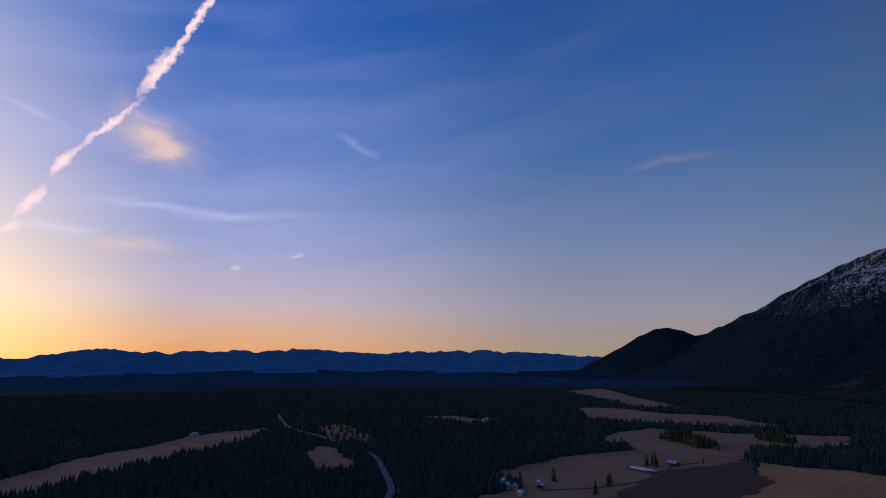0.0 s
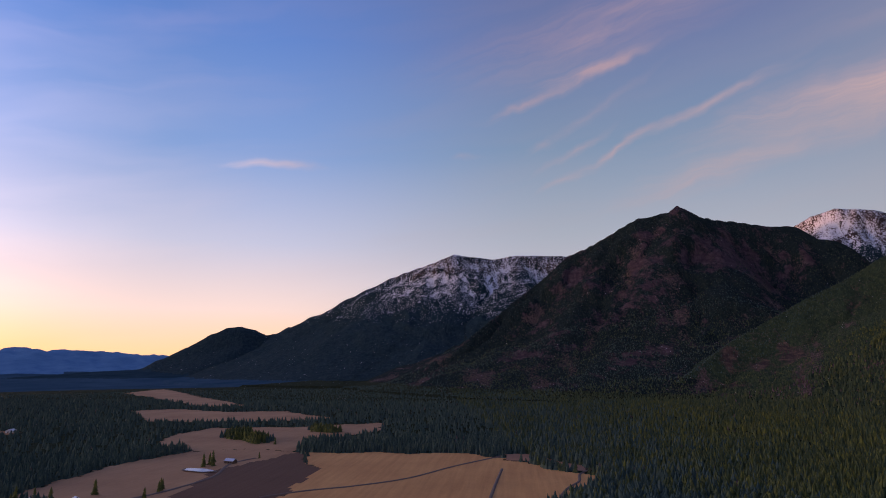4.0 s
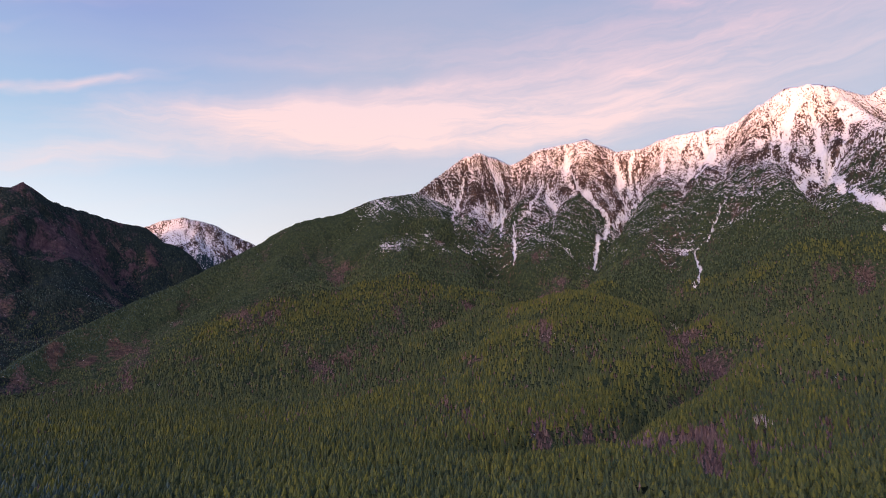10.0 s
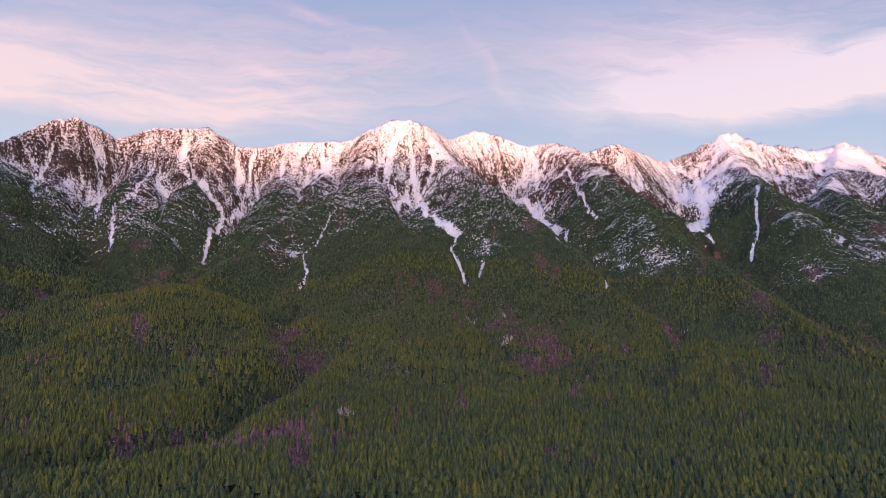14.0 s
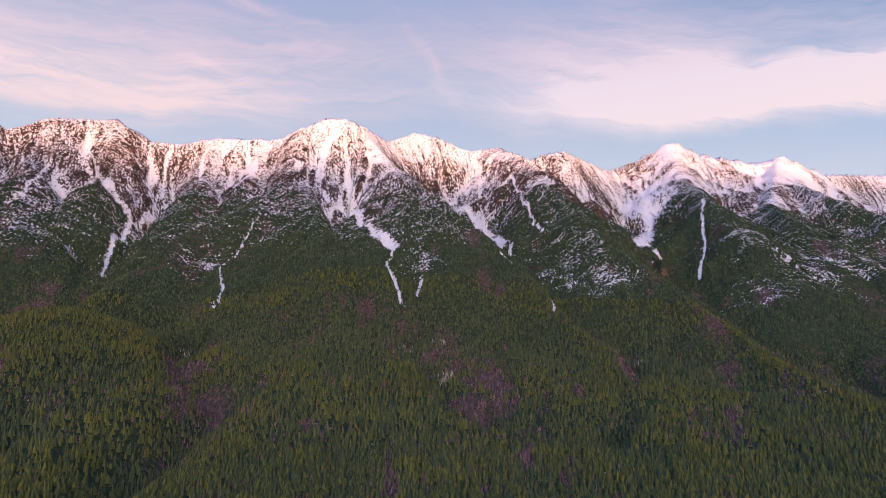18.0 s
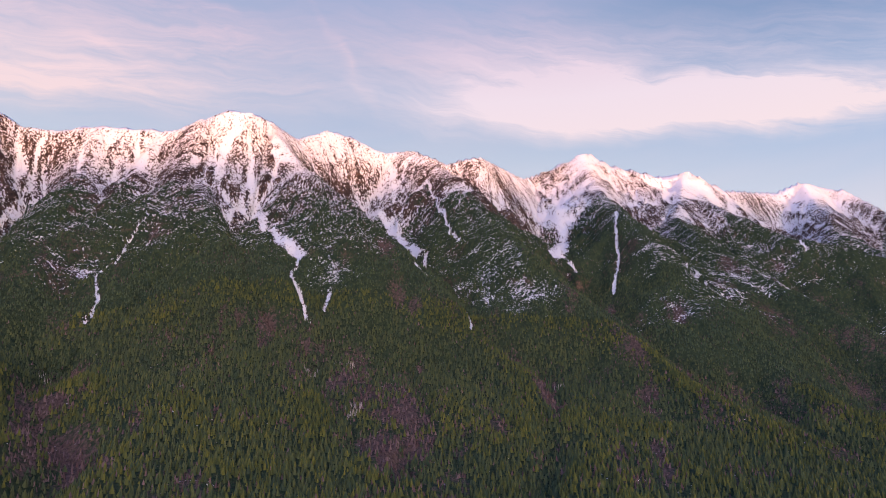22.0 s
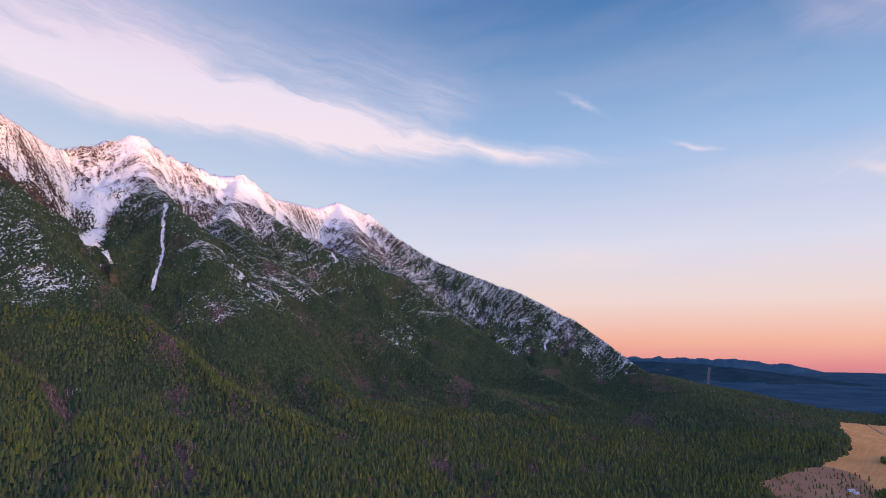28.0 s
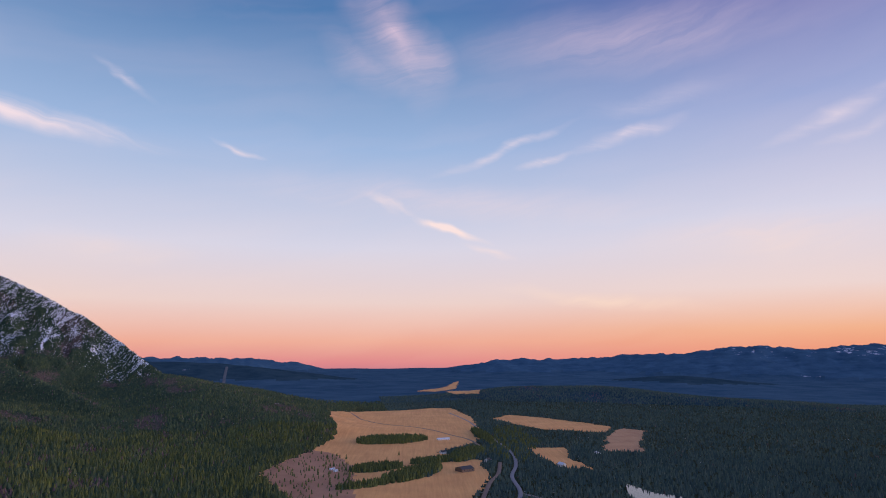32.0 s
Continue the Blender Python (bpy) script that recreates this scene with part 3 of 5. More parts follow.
# one mountain: crests (x, y, z rows with reach and hollowness) and spurs (rows with fall and rounding)
PEAK, SPUR = "peak", "spur"
MOUNTAINS = [
    ("far_snowy_mountain", [
        (PEAK, 2.0, 1.35, [(-1747, -1053, 10), (-1785, -987, 80), (-1815, -925, 127), (-1836, -890, 147), (-1850, -860, 151), (-1866, -825, 141), (-1885, -780, 118)]),
        (PEAK, 2.1, 1.5, [(-1885, -780, 118), (-1863, -671, 158), (-1872, -524, 232), (-1882, -380, 297), (-1873, -297, 325), (-1851, -186, 360), (-1859, -67, 347), (-1860, -3, 356), (-1855, 137, 350), (-1900, 330, 360)]),
        (SPUR, 0.55, 20, [(-1851, -186, 355), (-1700, -150, 230), (-1560, -160, 120), (-1430, -200, 30)]),
        (SPUR, 0.55, 20, [(-1873, -380, 290), (-1740, -400, 180), (-1600, -420, 80), (-1500, -430, 10)]),
        (SPUR, 0.55, 20, [(-1860, 0, 350), (-1700, 30, 260), (-1560, 20, 150)]),
    ]),
    ("rocky_mountain", [
        (PEAK, 1.7, 1.45, [(-1077, -84, 82), (-1200, 26, 180), (-1244, 104, 250), (-1260, 175, 288), (-1272, 249, 331), (-1270, 311, 341), (-1266, 329, 354), (-1273, 350, 338), (-1276, 422, 323), (-1271, 506, 310), (-1265, 551, 309), (-1236, 620, 200), (-1200, 700, 120)]),
        (SPUR, 0.7, 10, [(-1266, 329, 350), (-1160, 270, 240), (-1060, 230, 140), (-960, 190, 60), (-850, 150, 8)]),
        (SPUR, 0.7, 10, [(-1276, 422, 320), (-1170, 400, 220), (-1080, 370, 130), (-980, 330, 60)]),
        (SPUR, 0.7, 10, [(-1260, 175, 286), (-1150, 120, 170), (-1050, 70, 90), (-940, 30, 20)]),
    ]),
    ("snow_dome_mountain", [
        (PEAK, 1.6, 1.3, [(-1902, 700, 380), (-1851, 858, 464), (-1827, 907, 480), (-1790, 978, 464), (-1752, 1045, 428), (-1690, 1143, 380)]),
    ]),
    ("forested_shoulder_mountain", [
        (PEAK, 1.75, 1.35, [(-769, 188, 21), (-821, 269, 70), (-848, 366, 121), (-860, 427, 151), (-869, 486, 183), (-869, 557, 224), (-863, 629, 273), (-834, 704, 298), (-802, 776, 337), (-785, 826, 350), (-775, 880, 360)]),
        (SPUR, 0.62, 18, [(-802, 776, 335), (-720, 720, 255), (-650, 640, 160), (-590, 560, 80), (-540, 460, 25)]),
        (SPUR, 0.62, 18, [(-863, 629, 268), (-770, 560, 180), (-690, 480, 100), (-620, 390, 40)]),
        (SPUR, 0.62, 18, [(-785, 826, 345), (-690, 790, 260), (-620, 735, 180), (-560, 690, 120)]),
    ]),
    ("snowy_main_range", [
        (PEAK, 1.85, 2.9, [(-785, 840, 352), (-761, 958, 449), (-737, 992, 466), (-691, 1032, 440), (-642, 1070, 472), (-561, 1122, 490), (-505, 1141, 460), (-460, 1160, 460), (-403, 1169, 473), (-308, 1185, 475), (-286, 1175, 474), (-238, 1174, 498), (-205, 1178, 516), (-165, 1182, 517), (-133, 1193, 504), (-92, 1245, 494), (-38, 1307, 537)]),
        (PEAK, 1.85, 2.9, [(-38, 1307, 537), (18, 1320, 524), (76, 1318, 500), (133, 1313, 505), (207, 1328, 487), (277, 1340, 510), (392, 1435, 495), (424, 1501, 512), (475, 1524, 537), (583, 1511, 590), (650, 1510, 559), (772, 1492, 530), (826, 1463, 540), (905, 1444, 490), (1049, 1463, 493), (1141, 1469, 529), (1209, 1413, 494)]),
        (SPUR, 0.85, 6, [(-741, 989, 460), (-697, 902, 333), (-680, 840, 262)]),
        (SPUR, 0.85, 6, [(-642, 1070, 470), (-610, 990, 360), (-600, 920, 270)]),
        (SPUR, 1.0, 8, [(-556, 1117, 482), (-533, 1021, 354), (-531, 941, 262), (-500, 850, 170)]),
        (SPUR, 0.9, 6, [(-403, 1169, 470), (-390, 1080, 370), (-385, 1010, 300)]),
        (SPUR, 0.9, 6, [(-308, 1185, 470), (-320, 1100, 380), (-330, 1040, 320)]),
        (SPUR, 0.85, 8, [(-242, 1163, 491), (-256, 1068, 358), (-303, 1005, 299), (-351, 932, 245), (-372, 839, 182), (-373, 739, 132), (-356, 640, 96)]),
        (SPUR, 0.9, 8, [(-131, 1193, 490), (-63, 1102, 400), (-6, 1032, 334), (65, 958, 258), (115, 881, 187), (152, 777, 116), (176, 673, 70), (175, 574, 40), (160, 430, 12)]),
        (SPUR, 0.75, 12, [(-215, 1046, 353), (-159, 947, 255), (-121, 868, 185), (-99, 774, 116), (-73, 680, 68), (-53, 598, 38), (-30, 420, 10)]),
        (SPUR, 0.85, 8, [(123, 1314, 502), (199, 1208, 429), (223, 1057, 318), (251, 951, 250), (280, 868, 187), (311, 780, 128), (331, 680, 74), (340, 560, 36)]),
        (SPUR, 0.75, 8, [(569, 1504, 580), (526, 1289, 422), (495, 1119, 343), (479, 995, 258), (484, 884, 175), (481, 775, 104), (470, 660, 52)]),
        (SPUR, 0.75, 8, [(819, 1467, 530), (673, 1273, 382), (637, 1129, 312), (656, 947, 196), (676, 780, 111), (671, 618, 52), (650, 500, 22)]),
        (SPUR, 0.7, 8, [(1141, 1469, 522), (992, 1204, 343), (986, 1050, 262), (978, 886, 158), (926, 686, 66), (825, 491, 13)]),
        (PEAK, 1.8, 1.5, [(1205, 1417, 500), (1224, 1320, 418), (1251, 1175, 334), (1260, 999, 263), (1247, 937, 244), (1243, 860, 211), (1221, 763, 164), (1205, 698, 126), (1162, 626, 87), (1109, 547, 44), (1040, 440, 10)]),
        (SPUR, 0.5, 40, [(-490, 826, 150), (-396, 741, 112), (-370, 618, 66), (-377, 497, 38), (-373, 374, 12)]),
        (SPUR, 0.42, 24, [(-215, 618, 60), (-269, 655, 97), (-354, 668, 121), (-424, 655, 112), (-458, 556, 78), (-460, 457, 38), (-450, 397, 16)]),
        (SPUR, 0.42, 28, [(-355, 660, 119), (-320, 560, 84), (-295, 470, 52), (-270, 370, 22)]),
        (SPUR, 0.55, 25, [(-99, 774, 110), (-125, 640, 66), (-120, 520, 36), (-105, 400, 12)]),
        (SPUR, 0.8, 8, [(590, 1508, 578), (643, 1493, 540), (719, 1433, 488), (784, 1350, 438), (808, 1263, 386), (835, 1170, 330), (900, 1110, 296), (970, 1060, 268)]),
        (SPUR, 0.24, 40, [(1130, 575, 60), (1000, 450, 44), (864, 372, 31), (800, 300, 18), (770, 255, 4)]),
    ]),
    ("valley_hill", [
        (SPUR, 0.16, 60, [(1380, 12, -4), (1379, -51, 12), (1375, -113, 19), (1356, -257, 21), (1281, -318, 16), (1186, -427, 9), (1078, -526, 4), (964, -608, -1)]),
    ]),
    ("low_wooded_hills", [
        (SPUR, 0.08, 60, [(-255, -1417, -24), (-437, -1372, -25), (-690, -1399, -29), (-1031, -1326, -22), (-1296, -1249, -17), (-1655, -1193, -10), (-1725, -1089, 12), (-1752, -1045, 14)]),
        (SPUR, 0.10, 60, [(-689, -3900, -17), (-882, -3861, -23), (-1035, -3822, -38), (-1333, -3344, -60)]),
        (SPUR, 0.15, 60, [(2593, 1253, 49), (2646, 1138, 47), (2703, 993, 39), (2632, 830, 24), (2547, 694, 11), (2456, 564, -9)]),
        (SPUR, 0.12, 60, [(2361, -429, -52), (2287, -728, -12), (2255, -821, 2), (2192, -977, -13), (2091, -1178, -34), (1872, -1301, -37)]),
    ]),
    ("hazed_far_range", [
        (SPUR, 0.30, 30, [(-300, -4600, 70), (-785, -4492, 57), (-995, -4450, 40), (-1063, -4434, 80), (-1274, -4378, 108), (-1677, -4240, 86), (-2136, -4029, 103), (-2534, -3791, 112), (-2795, -3603, 88), (-3226, -3223, 101), (-3423, -3012, 105), (-3793, -2531, 76), (-3948, -2282, 56), (-4300, -1500, 60)]),
        (SPUR, 0.30, 30, [(4132, 1928, 45), (4278, 1579, 39), (4411, 1156, 20), (4448, 1006, 4), (4468, 910, -34)]),
        # from (2300, -3450) on: unseen ridge added to keep sun off the lower range
        (SPUR, 0.22, 40, [(4440, 51, -54), (4314, -220, -13), (4171, -494, 36), (4114, -843, 26), (4065, -1057, 45), (3995, -1296, 60), (3804, -1476, 66), (3716, -1684, 101), (3636, -1852, 118), (3538, -2032, 108), (3481, -2128, 98), (3393, -2267, 117), (3292, -2411, 126), (2900, -2900, 120), (2300, -3450, 116), (1500, -4100, 118), (700, -4450, 112), (-100, -4600, 84)]),
    ]),
]
ROUGH = [0.8, 1.0, 0.7, 0.55, 1.0, 0.2, 0.35, 0.9]

# snow-filled couloirs and avalanche tracks: half width, then places along each
GULLIES = [
    (2.8, [(-605, 1014), (-593, 943), (-601, 907), (-539, 808)]),
    (2.5, [(-737, 941), (-732, 909), (-695, 841)]),
    (2.2, [(-691, 977), (-661, 957), (-602, 866)]),
    (4.3, [(-580, 1060), (-539, 1034), (-485, 1019), (-466, 1017), (-465, 949), (-436, 884)]),
    (4.3, [(-415, 1139), (-396, 1091), (-441, 1074), (-461, 1019)]),
    (3.1, [(-477, 1142), (-464, 1104), (-455, 1054)]),
    (9.6, [(-161, 1137), (-141, 1080), (-93, 975), (-58, 932)]),
    (3.1, [(-58, 932), (-61, 876), (-54, 851), (-36, 815)]),
    (3.1, [(-111, 1124), (-115, 1086), (-134, 1064)]),
    (3.1, [(-16, 854), (-21, 831)]),
    (2.8, [(146, 1241), (158, 1153), (172, 1027)]),
    (10.4, [(24, 1239), (82, 1177), (114, 1047)]),
    (3.7, [(124, 1040), (94, 927), (103, 914)]),
    (2.5, [(149, 853), (143, 803)]),
    (15.2, [(473, 1426), (428, 1266), (353, 1107)]),
    (4.3, [(353, 1107), (371, 1063)]),
    (2.8, [(496, 1174), (444, 1062), (396, 979)]),
    (2.2, [(900, 1269), (868, 1186), (839, 1118)]),
    (1.6, [(-261, 977), (-269, 937), (-281, 887), (-264, 837), (-263, 806)]),
    (2.5, [(1166, 802), (1138, 792)]),
]
# wooded stream gorges in the lower slopes: half width, depth, places
GORGES = [
    (20, 23, [(-262, 740), (-226, 643), (-174, 560), (-150, 435), (-158, 351), (-155, 302), (-175, 250)]),
    (11, 8, [(206, 760), (188, 680), (176, 620), (150, 540), (120, 470)]),
    (9, 6, [(60, 740), (70, 660), (66, 580), (40, 500)]),
    (9, 6, [(-20, 780), (-30, 700), (0, 640), (20, 560)]),
    (12, 8, [(-560, 790), (-520, 720), (-500, 640), (-480, 540)]),
    (10, 6, [(430, 860), (425, 760), (410, 660), (395, 560)]),
    (10, 6, [(600, 900), (580, 780), (560, 660)]),
]
# half-buried talus and thin snow under the trees: x, y, radius, amount
SNOW_PATCHES = [(-785, 750, 26, 0.8), (-662, 686, 22, 0.55), (-634, 727, 26, 0.4), (-314, 895, 25, 0.5), (-486, 905, 16, 0.5), (202, 949, 42, 0.6), (231, 874, 30, 0.6), (194, 891, 26, 0.5),
                (524, 968, 36, 0.55), (532, 924, 40, 0.6), (483, 1004, 34, 0.5), (434, 864, 34, 0.4), (-19, 896, 22, 0.5), (1181, 1080, 60, 0.55), (1186, 997, 60, 0.5), (1122, 875, 42, 0.45), (822, 921, 36, 0.4), (1252, 1010, 80, 0.8), (1250, 900, 70, 0.8), (1222, 790, 55, 0.7), (1195, 695, 45, 0.7), (1165, 635, 36, 0.6), (1215, 1230, 60, 0.8), (1190, 1140, 70, 0.75), (1080, 1010, 50, 0.5), (1000, 960, 50, 0.4), (690, 1010, 50, 0.5), (620, 990, 45, 0.45),
                (2459, 1020, 26, 0.9), (2479, 963, 26, 0.9), (2509, 906, 22, 0.8), (2225, -948, 24, 0.9), (2926, -1702, 40, 0.9), (2914, -1764, 40, 0.8), (2723, -1857, 40, 0.8), (2705, -1921, 36, 0.8), (3837, -1202, 40, 0.9), (3907, -1337, 40, 0.9), (3351, -2236, 50, 0.9), (3477, -501, 34, 0.8), (3688, -774, 34, 0.8)]
# fully snowed-in domes and bowls: x, y, radius, amount
SNOWCAPS = [(-740, 980, 40, 0.04), (-480, 1140, 45, 0.10), (-350, 1165, 75, 0.24), (-182, 1175, 45, 0.30), (-38, 1300, 55, 0.25), (40, 1300, 50, 0.18), (277, 1330, 40, 0.12), (583, 1505, 60, 0.32), (826, 1460, 75, 0.45), (1141, 1465, 90, 0.45), (430, 1330, 60, 0.45), (60, 1220, 48, 0.28), (-140, 1090, 35, 0.25), (-430, 1060, 40, 0.2), (-390, 1090, 40, 0.15)]
# leafless brush, slides and open rock on the lower slopes: x, y, radius, amount
BRUSH = [(-100, 306, 28, 0.6), (-62, 270, 26, 0.5), (-158, 300, 16, 0.5), (-150, 430, 12, 0.6), (30, 625, 44, 0.5), (66, 678, 30, 0.4), (-212, 640, 16, 0.6), (-174, 555, 14, 0.6), (-152, 380, 14, 0.5), (200, 690, 22, 0.6), (126, 562, 22, 0.4),
         (-43, 725, 30, 0.45), (-8, 706, 26, 0.5), (40, 645, 34, 0.5), (30, 520, 34, 0.55), (50, 450, 26, 0.5), (110, 600, 18, 0.5), (196, 680, 20, 0.7), (361, 748, 20, 0.7), (307, 751, 22, 0.4), (623, 727, 30, 0.4), (667, 633, 30, 0.4), (586, 743, 30, 0.4), (1070, 540, 40, 0.5), (-504, 447, 28, 0.6), (-440, 770, 22, 0.6), (-480, 700, 18, 0.5)]
OUTCROPS = [(-857, 137, 40, 0.7), (-968, 3, 40, 0.6), (-1178, 110, 60, 0.6), (-1054, 197, 55, 0.65), (-1037, 145, 45, 0.6), (-1151, 338, 70, 0.7), (-1184, 408, 60, 0.7), (-1132, 233, 50, 0.6), (-1003, 59, 40, 0.5), (-882, 198, 50, 0.5),
            (-950, 99, 40, 0.5), (-801, 262, 26, 0.65), (-769, 294, 22, 0.65), (-711, 308, 20, 0.6), (-742, 238, 20, 0.6), (-823, 412, 24, 0.4), (-658, 423, 22, 0.4), (-314, 885, 30, 0.5)]


def line_distance(x, y, rows):
    d = np.full(x.shape, 1e9)
    for (x0, y0), (x1, y1) in zip(rows, rows[1:]):
        dx, dy = x1 - x0, y1 - y0
        s = np.clip(((x - x0) * dx + (y - y0) * dy) / (dx * dx + dy * dy), 0, 1)
        d = np.minimum(d, np.hypot(x - x0 - s * dx, y - y0 - s * dy))
    return d


def gully_depth(x, y):
    """How deep a place lies inside one of the couloirs: 0..1."""
    wx, wy = x + 5 * fbm(x / 30, y / 30, 2, 401), y + 5 * fbm(x / 30, y / 30, 2, 411)
    out = np.zeros(x.shape)
    for wide, rows in GULLIES:
        lo_x, hi_x = min(r[0] for r in rows) - 60, max(r[0] for r in rows) + 60
        lo_y, hi_y = min(r[1] for r in rows) - 60, max(r[1] for r in rows) + 60
        sel = (x > lo_x) & (x < hi_x) & (y > lo_y) & (y < hi_y)
        if sel.any():
            d = line_distance(wx[sel], wy[sel], rows) / wide
            out[sel] = np.maximum(out[sel], np.exp(-d * d * 0.75))
    return out


def spots(x, y, rows, squeeze=1.0):
    wx, wy = x + 22 * fbm(x / 50, y / 50, 4, 421), y + 22 * fbm(x / 50, y / 50, 4, 431)
    out = np.zeros(x.shape)
    for cx, cy, rad, amount in rows:
        sel = (np.abs(x - cx) < 2.6 * rad + 30) & (np.abs(y - cy) < 2.6 * rad + 30)
        if sel.any():
            d = np.hypot((wx[sel] - cx) * squeeze, (wy[sel] - cy) / squeeze) / rad
            out[sel] = np.maximum(out[sel], amount * np.exp(-d * d * 0.7))
    return out



def fan_height(x, y):
    """The long fan of scree and forest that leans against the main range."""
    fan = np.interp(y + 14 * fbm(x / 150, y / 150, 3, 9), [190, 290, 390, 460, 520, 580, 650, 720, 800, 1000], [0, 5, 14, 23, 33, 47, 62, 78, 94, 120])
    fan = fan * (1.14 - 0.14 * step(x, -60, 60)) * step(x, -600, -330) * (1 - 0.38 * step(x, 130, 420)) * (1 - step(x, 760, 1150))
    return fan


def valley(x, y):
    """The valley floor, which sinks slowly with distance."""
    r = np.hypot(x, y - 60)
    return fan_height(x, y) - 58 * step(r, 500, 4600) + fbm(x / 420, y / 420, 3, 5) * (0.8 + 6 * step(r, 900, 2600))


def terrain(x, y):
    """Height, and which mountain it belongs to (-1: valley floor)."""
    x, y = np.asarray(x, np.float64), np.asarray(y, np.float64)
    base = valley(x, y)
    wx = x + 22 * fbm(x / 170, y / 170, 3, 31) + 5 * fbm(x / 38, y / 38, 2, 41)
    wy = y + 22 * fbm(x / 170, y / 170, 3, 53) + 5 * fbm(x / 38, y / 38, 2, 61)
    best, which, strand = np.full(x.shape, -1e9), np.full(x.shape, -1), np.zeros(x.shape, int)
    close = np.full(x.shape, 1e9)
    along, off, crest = np.zeros(x.shape), np.full(x.shape, 1e9), np.full(x.shape, -1e9)
    run_of, fall_of = np.zeros(x.shape), np.zeros(x.shape)
    for i, (_, lines) in enumerate(MOUNTAINS):
        top, own = np.full(x.shape, -1e9), np.zeros(x.shape, int)
        own_run, own_fall = np.zeros(x.shape), np.zeros(x.shape)
        for line, (kind, a, b, rows) in enumerate(lines):
            run = 500.0 * line
            for (x0, y0, z0), (x1, y1, z1) in zip(rows, rows[1:]):
                dx, dy = x1 - x0, y1 - y0
                run += math.hypot(dx, dy)
                near = max(z0, z1) * 2.6 + 200
                mx, my = (x0 + x1) / 2, (y0 + y1) / 2
                sel = np.hypot(x - mx, y - my) < near + math.hypot(dx, dy) / 2 + 100
                if not sel.any():
                    continue
                # the crest itself keeps its line, the flanks wander
                px, py = x[sel], y[sel]
                s = np.clip(((px - x0) * dx + (py - y0) * dy) / (dx * dx + dy * dy), 0, 1)
                k = step(np.hypot(px - x0 - s * dx, py - y0 - s * dy), 10, 90)
                px, py = px + (wx[sel] - px) * k, py + (wy[sel] - py) * k
                s = np.clip(((px - x0) * dx + (py - y0) * dy) / (dx * dx + dy * dy), 0, 1)
                d = np.hypot(px - x0 - s * dx, py - y0 - s * dy)
                zc = z0 + s * (z1 - z0)
                close[sel] = np.minimum(close[sel], d)
                if kind == PEAK:
                    rise = zc + 15
                    v = np.where(d < a * rise, rise * np.clip(1 - d / (a * rise), 0, 1) ** b - 15, -1e9)
                else:
                    v = zc - a * (np.sqrt(d * d + b * b) - b)
                if kind == PEAK:
                    nearer = v > crest[sel]
                    crest[sel] = np.where(nearer, v, crest[sel])
                    along[sel] = np.where(nearer, run + (s - 1) * math.hypot(dx, dy), along[sel])
                    off[sel] = np.where(nearer, d, off[sel])
                own[sel] = np.where(v > top[sel], line, own[sel])
                free = ((px - x0) * dx + (py - y0) * dy) / math.hypot(dx, dy)
                own_run[sel] = np.where(v > top[sel], run - math.hypot(dx, dy) + free, own_run[sel])
                own_fall[sel] = np.where(v > top[sel], d, own_fall[sel])
                top[sel] = np.maximum(top[sel], v)
        win = top > best
        best, which, strand = np.where(win, top, best), np.where(win, i, which), np.where(win, own, strand)
        run_of, fall_of = np.where(win, own_run, run_of), np.where(win, own_fall, fall_of)
    k = 14.0
    best = np.maximum(best, base - 200)
    over = best - base
    h = base + 0.5 * (over + np.sqrt(over * over + k * k)) - 1.0
    rough = np.array(ROUGH + [0.1])[which]
    lift = step(over, 5, 160) * rough
    # couloirs that run down from the crest between rock ribs
    calm = 0.3 + 0.7 * step(close, 12, 85)
    ribs = calm * step(off, 4, 90) * (1 - 0.75 * step(off, 330, 620)) * lift
    h = h + ribs * (34 * ridged(along / 95 + 0.25 * fbm(x / 80, y / 80, 2, 15), off / 420, 3, 113, 0.6) + 4)
    # narrow rock ribs down every upper flank
    h = h + lift * step(h, 210, 330) * step(fall_of, 7, 55) * 9.0 * (ridged(run_of / 30 + 0.35 * fbm(x / 60, y / 60, 2, 161), fall_of / 190, 3, 171, 0.55) + 0.45)
    h = h + lift * step(h, 300, 420) * step(fall_of, 9, 60) * 5 * (ridged(x / 15, y / 15, 3, 127, 0.6) + 0.6)
    h = h + lift * (calm * (15 * ridged(wx / 120, wy / 120, 4, 71) + 3) + (0.35 + 0.65 * step(close, 5, 45)) * (5.0 * ridged(x / 26, y / 26, 3, 83) + 1.0 + 1.6 * fbm(x / 9, y / 9, 2, 97)))
    # narrow snow chutes between the ribs
    flow = np.abs(gnoise(along / 30 + 0.5 * fbm(x / 60, y / 60, 2, 141), off / 240 + 3.7, 133)) * 1.5
    flow = step(flow, 0.3, 0.8) * step(off, 6, 45) * (1 - step(off, 190, 380)) * step(over, 60, 200)
    h = h - 4.0 * rough * flow
    h = h + (which == 7) * step(over, 20, 80) * 26 * (ridged(x / 190, y / 190, 4, 151, 0.6) + 0.55)
    h = h - 4.5 * gully_depth(x, y)
    for half, deep, rows in GORGES:
        h = h - deep * np.exp(-(line_distance(wx * 0.6 + x * 0.4, wy * 0.6 + y * 0.4, rows) / half) ** 2)
    # shallow ravines down the fan
    fan = fan_height(x, y)
    h = h + step(fan, 5, 26) * (1 - step(over, 30, 110)) * 8.0 * (ridged(x / 75 + 0.35 * fbm(x / 70, y / 70, 2, 181), y / 330, 3, 187, 0.55) + 0.42)
    strand = np.where((over < 4) & (fan > 3), 18, strand)
    which = np.where(over < 4, np.where(fan > 3, 4, -1), which)
    return h, which, strand, flow, run_of, fall_of


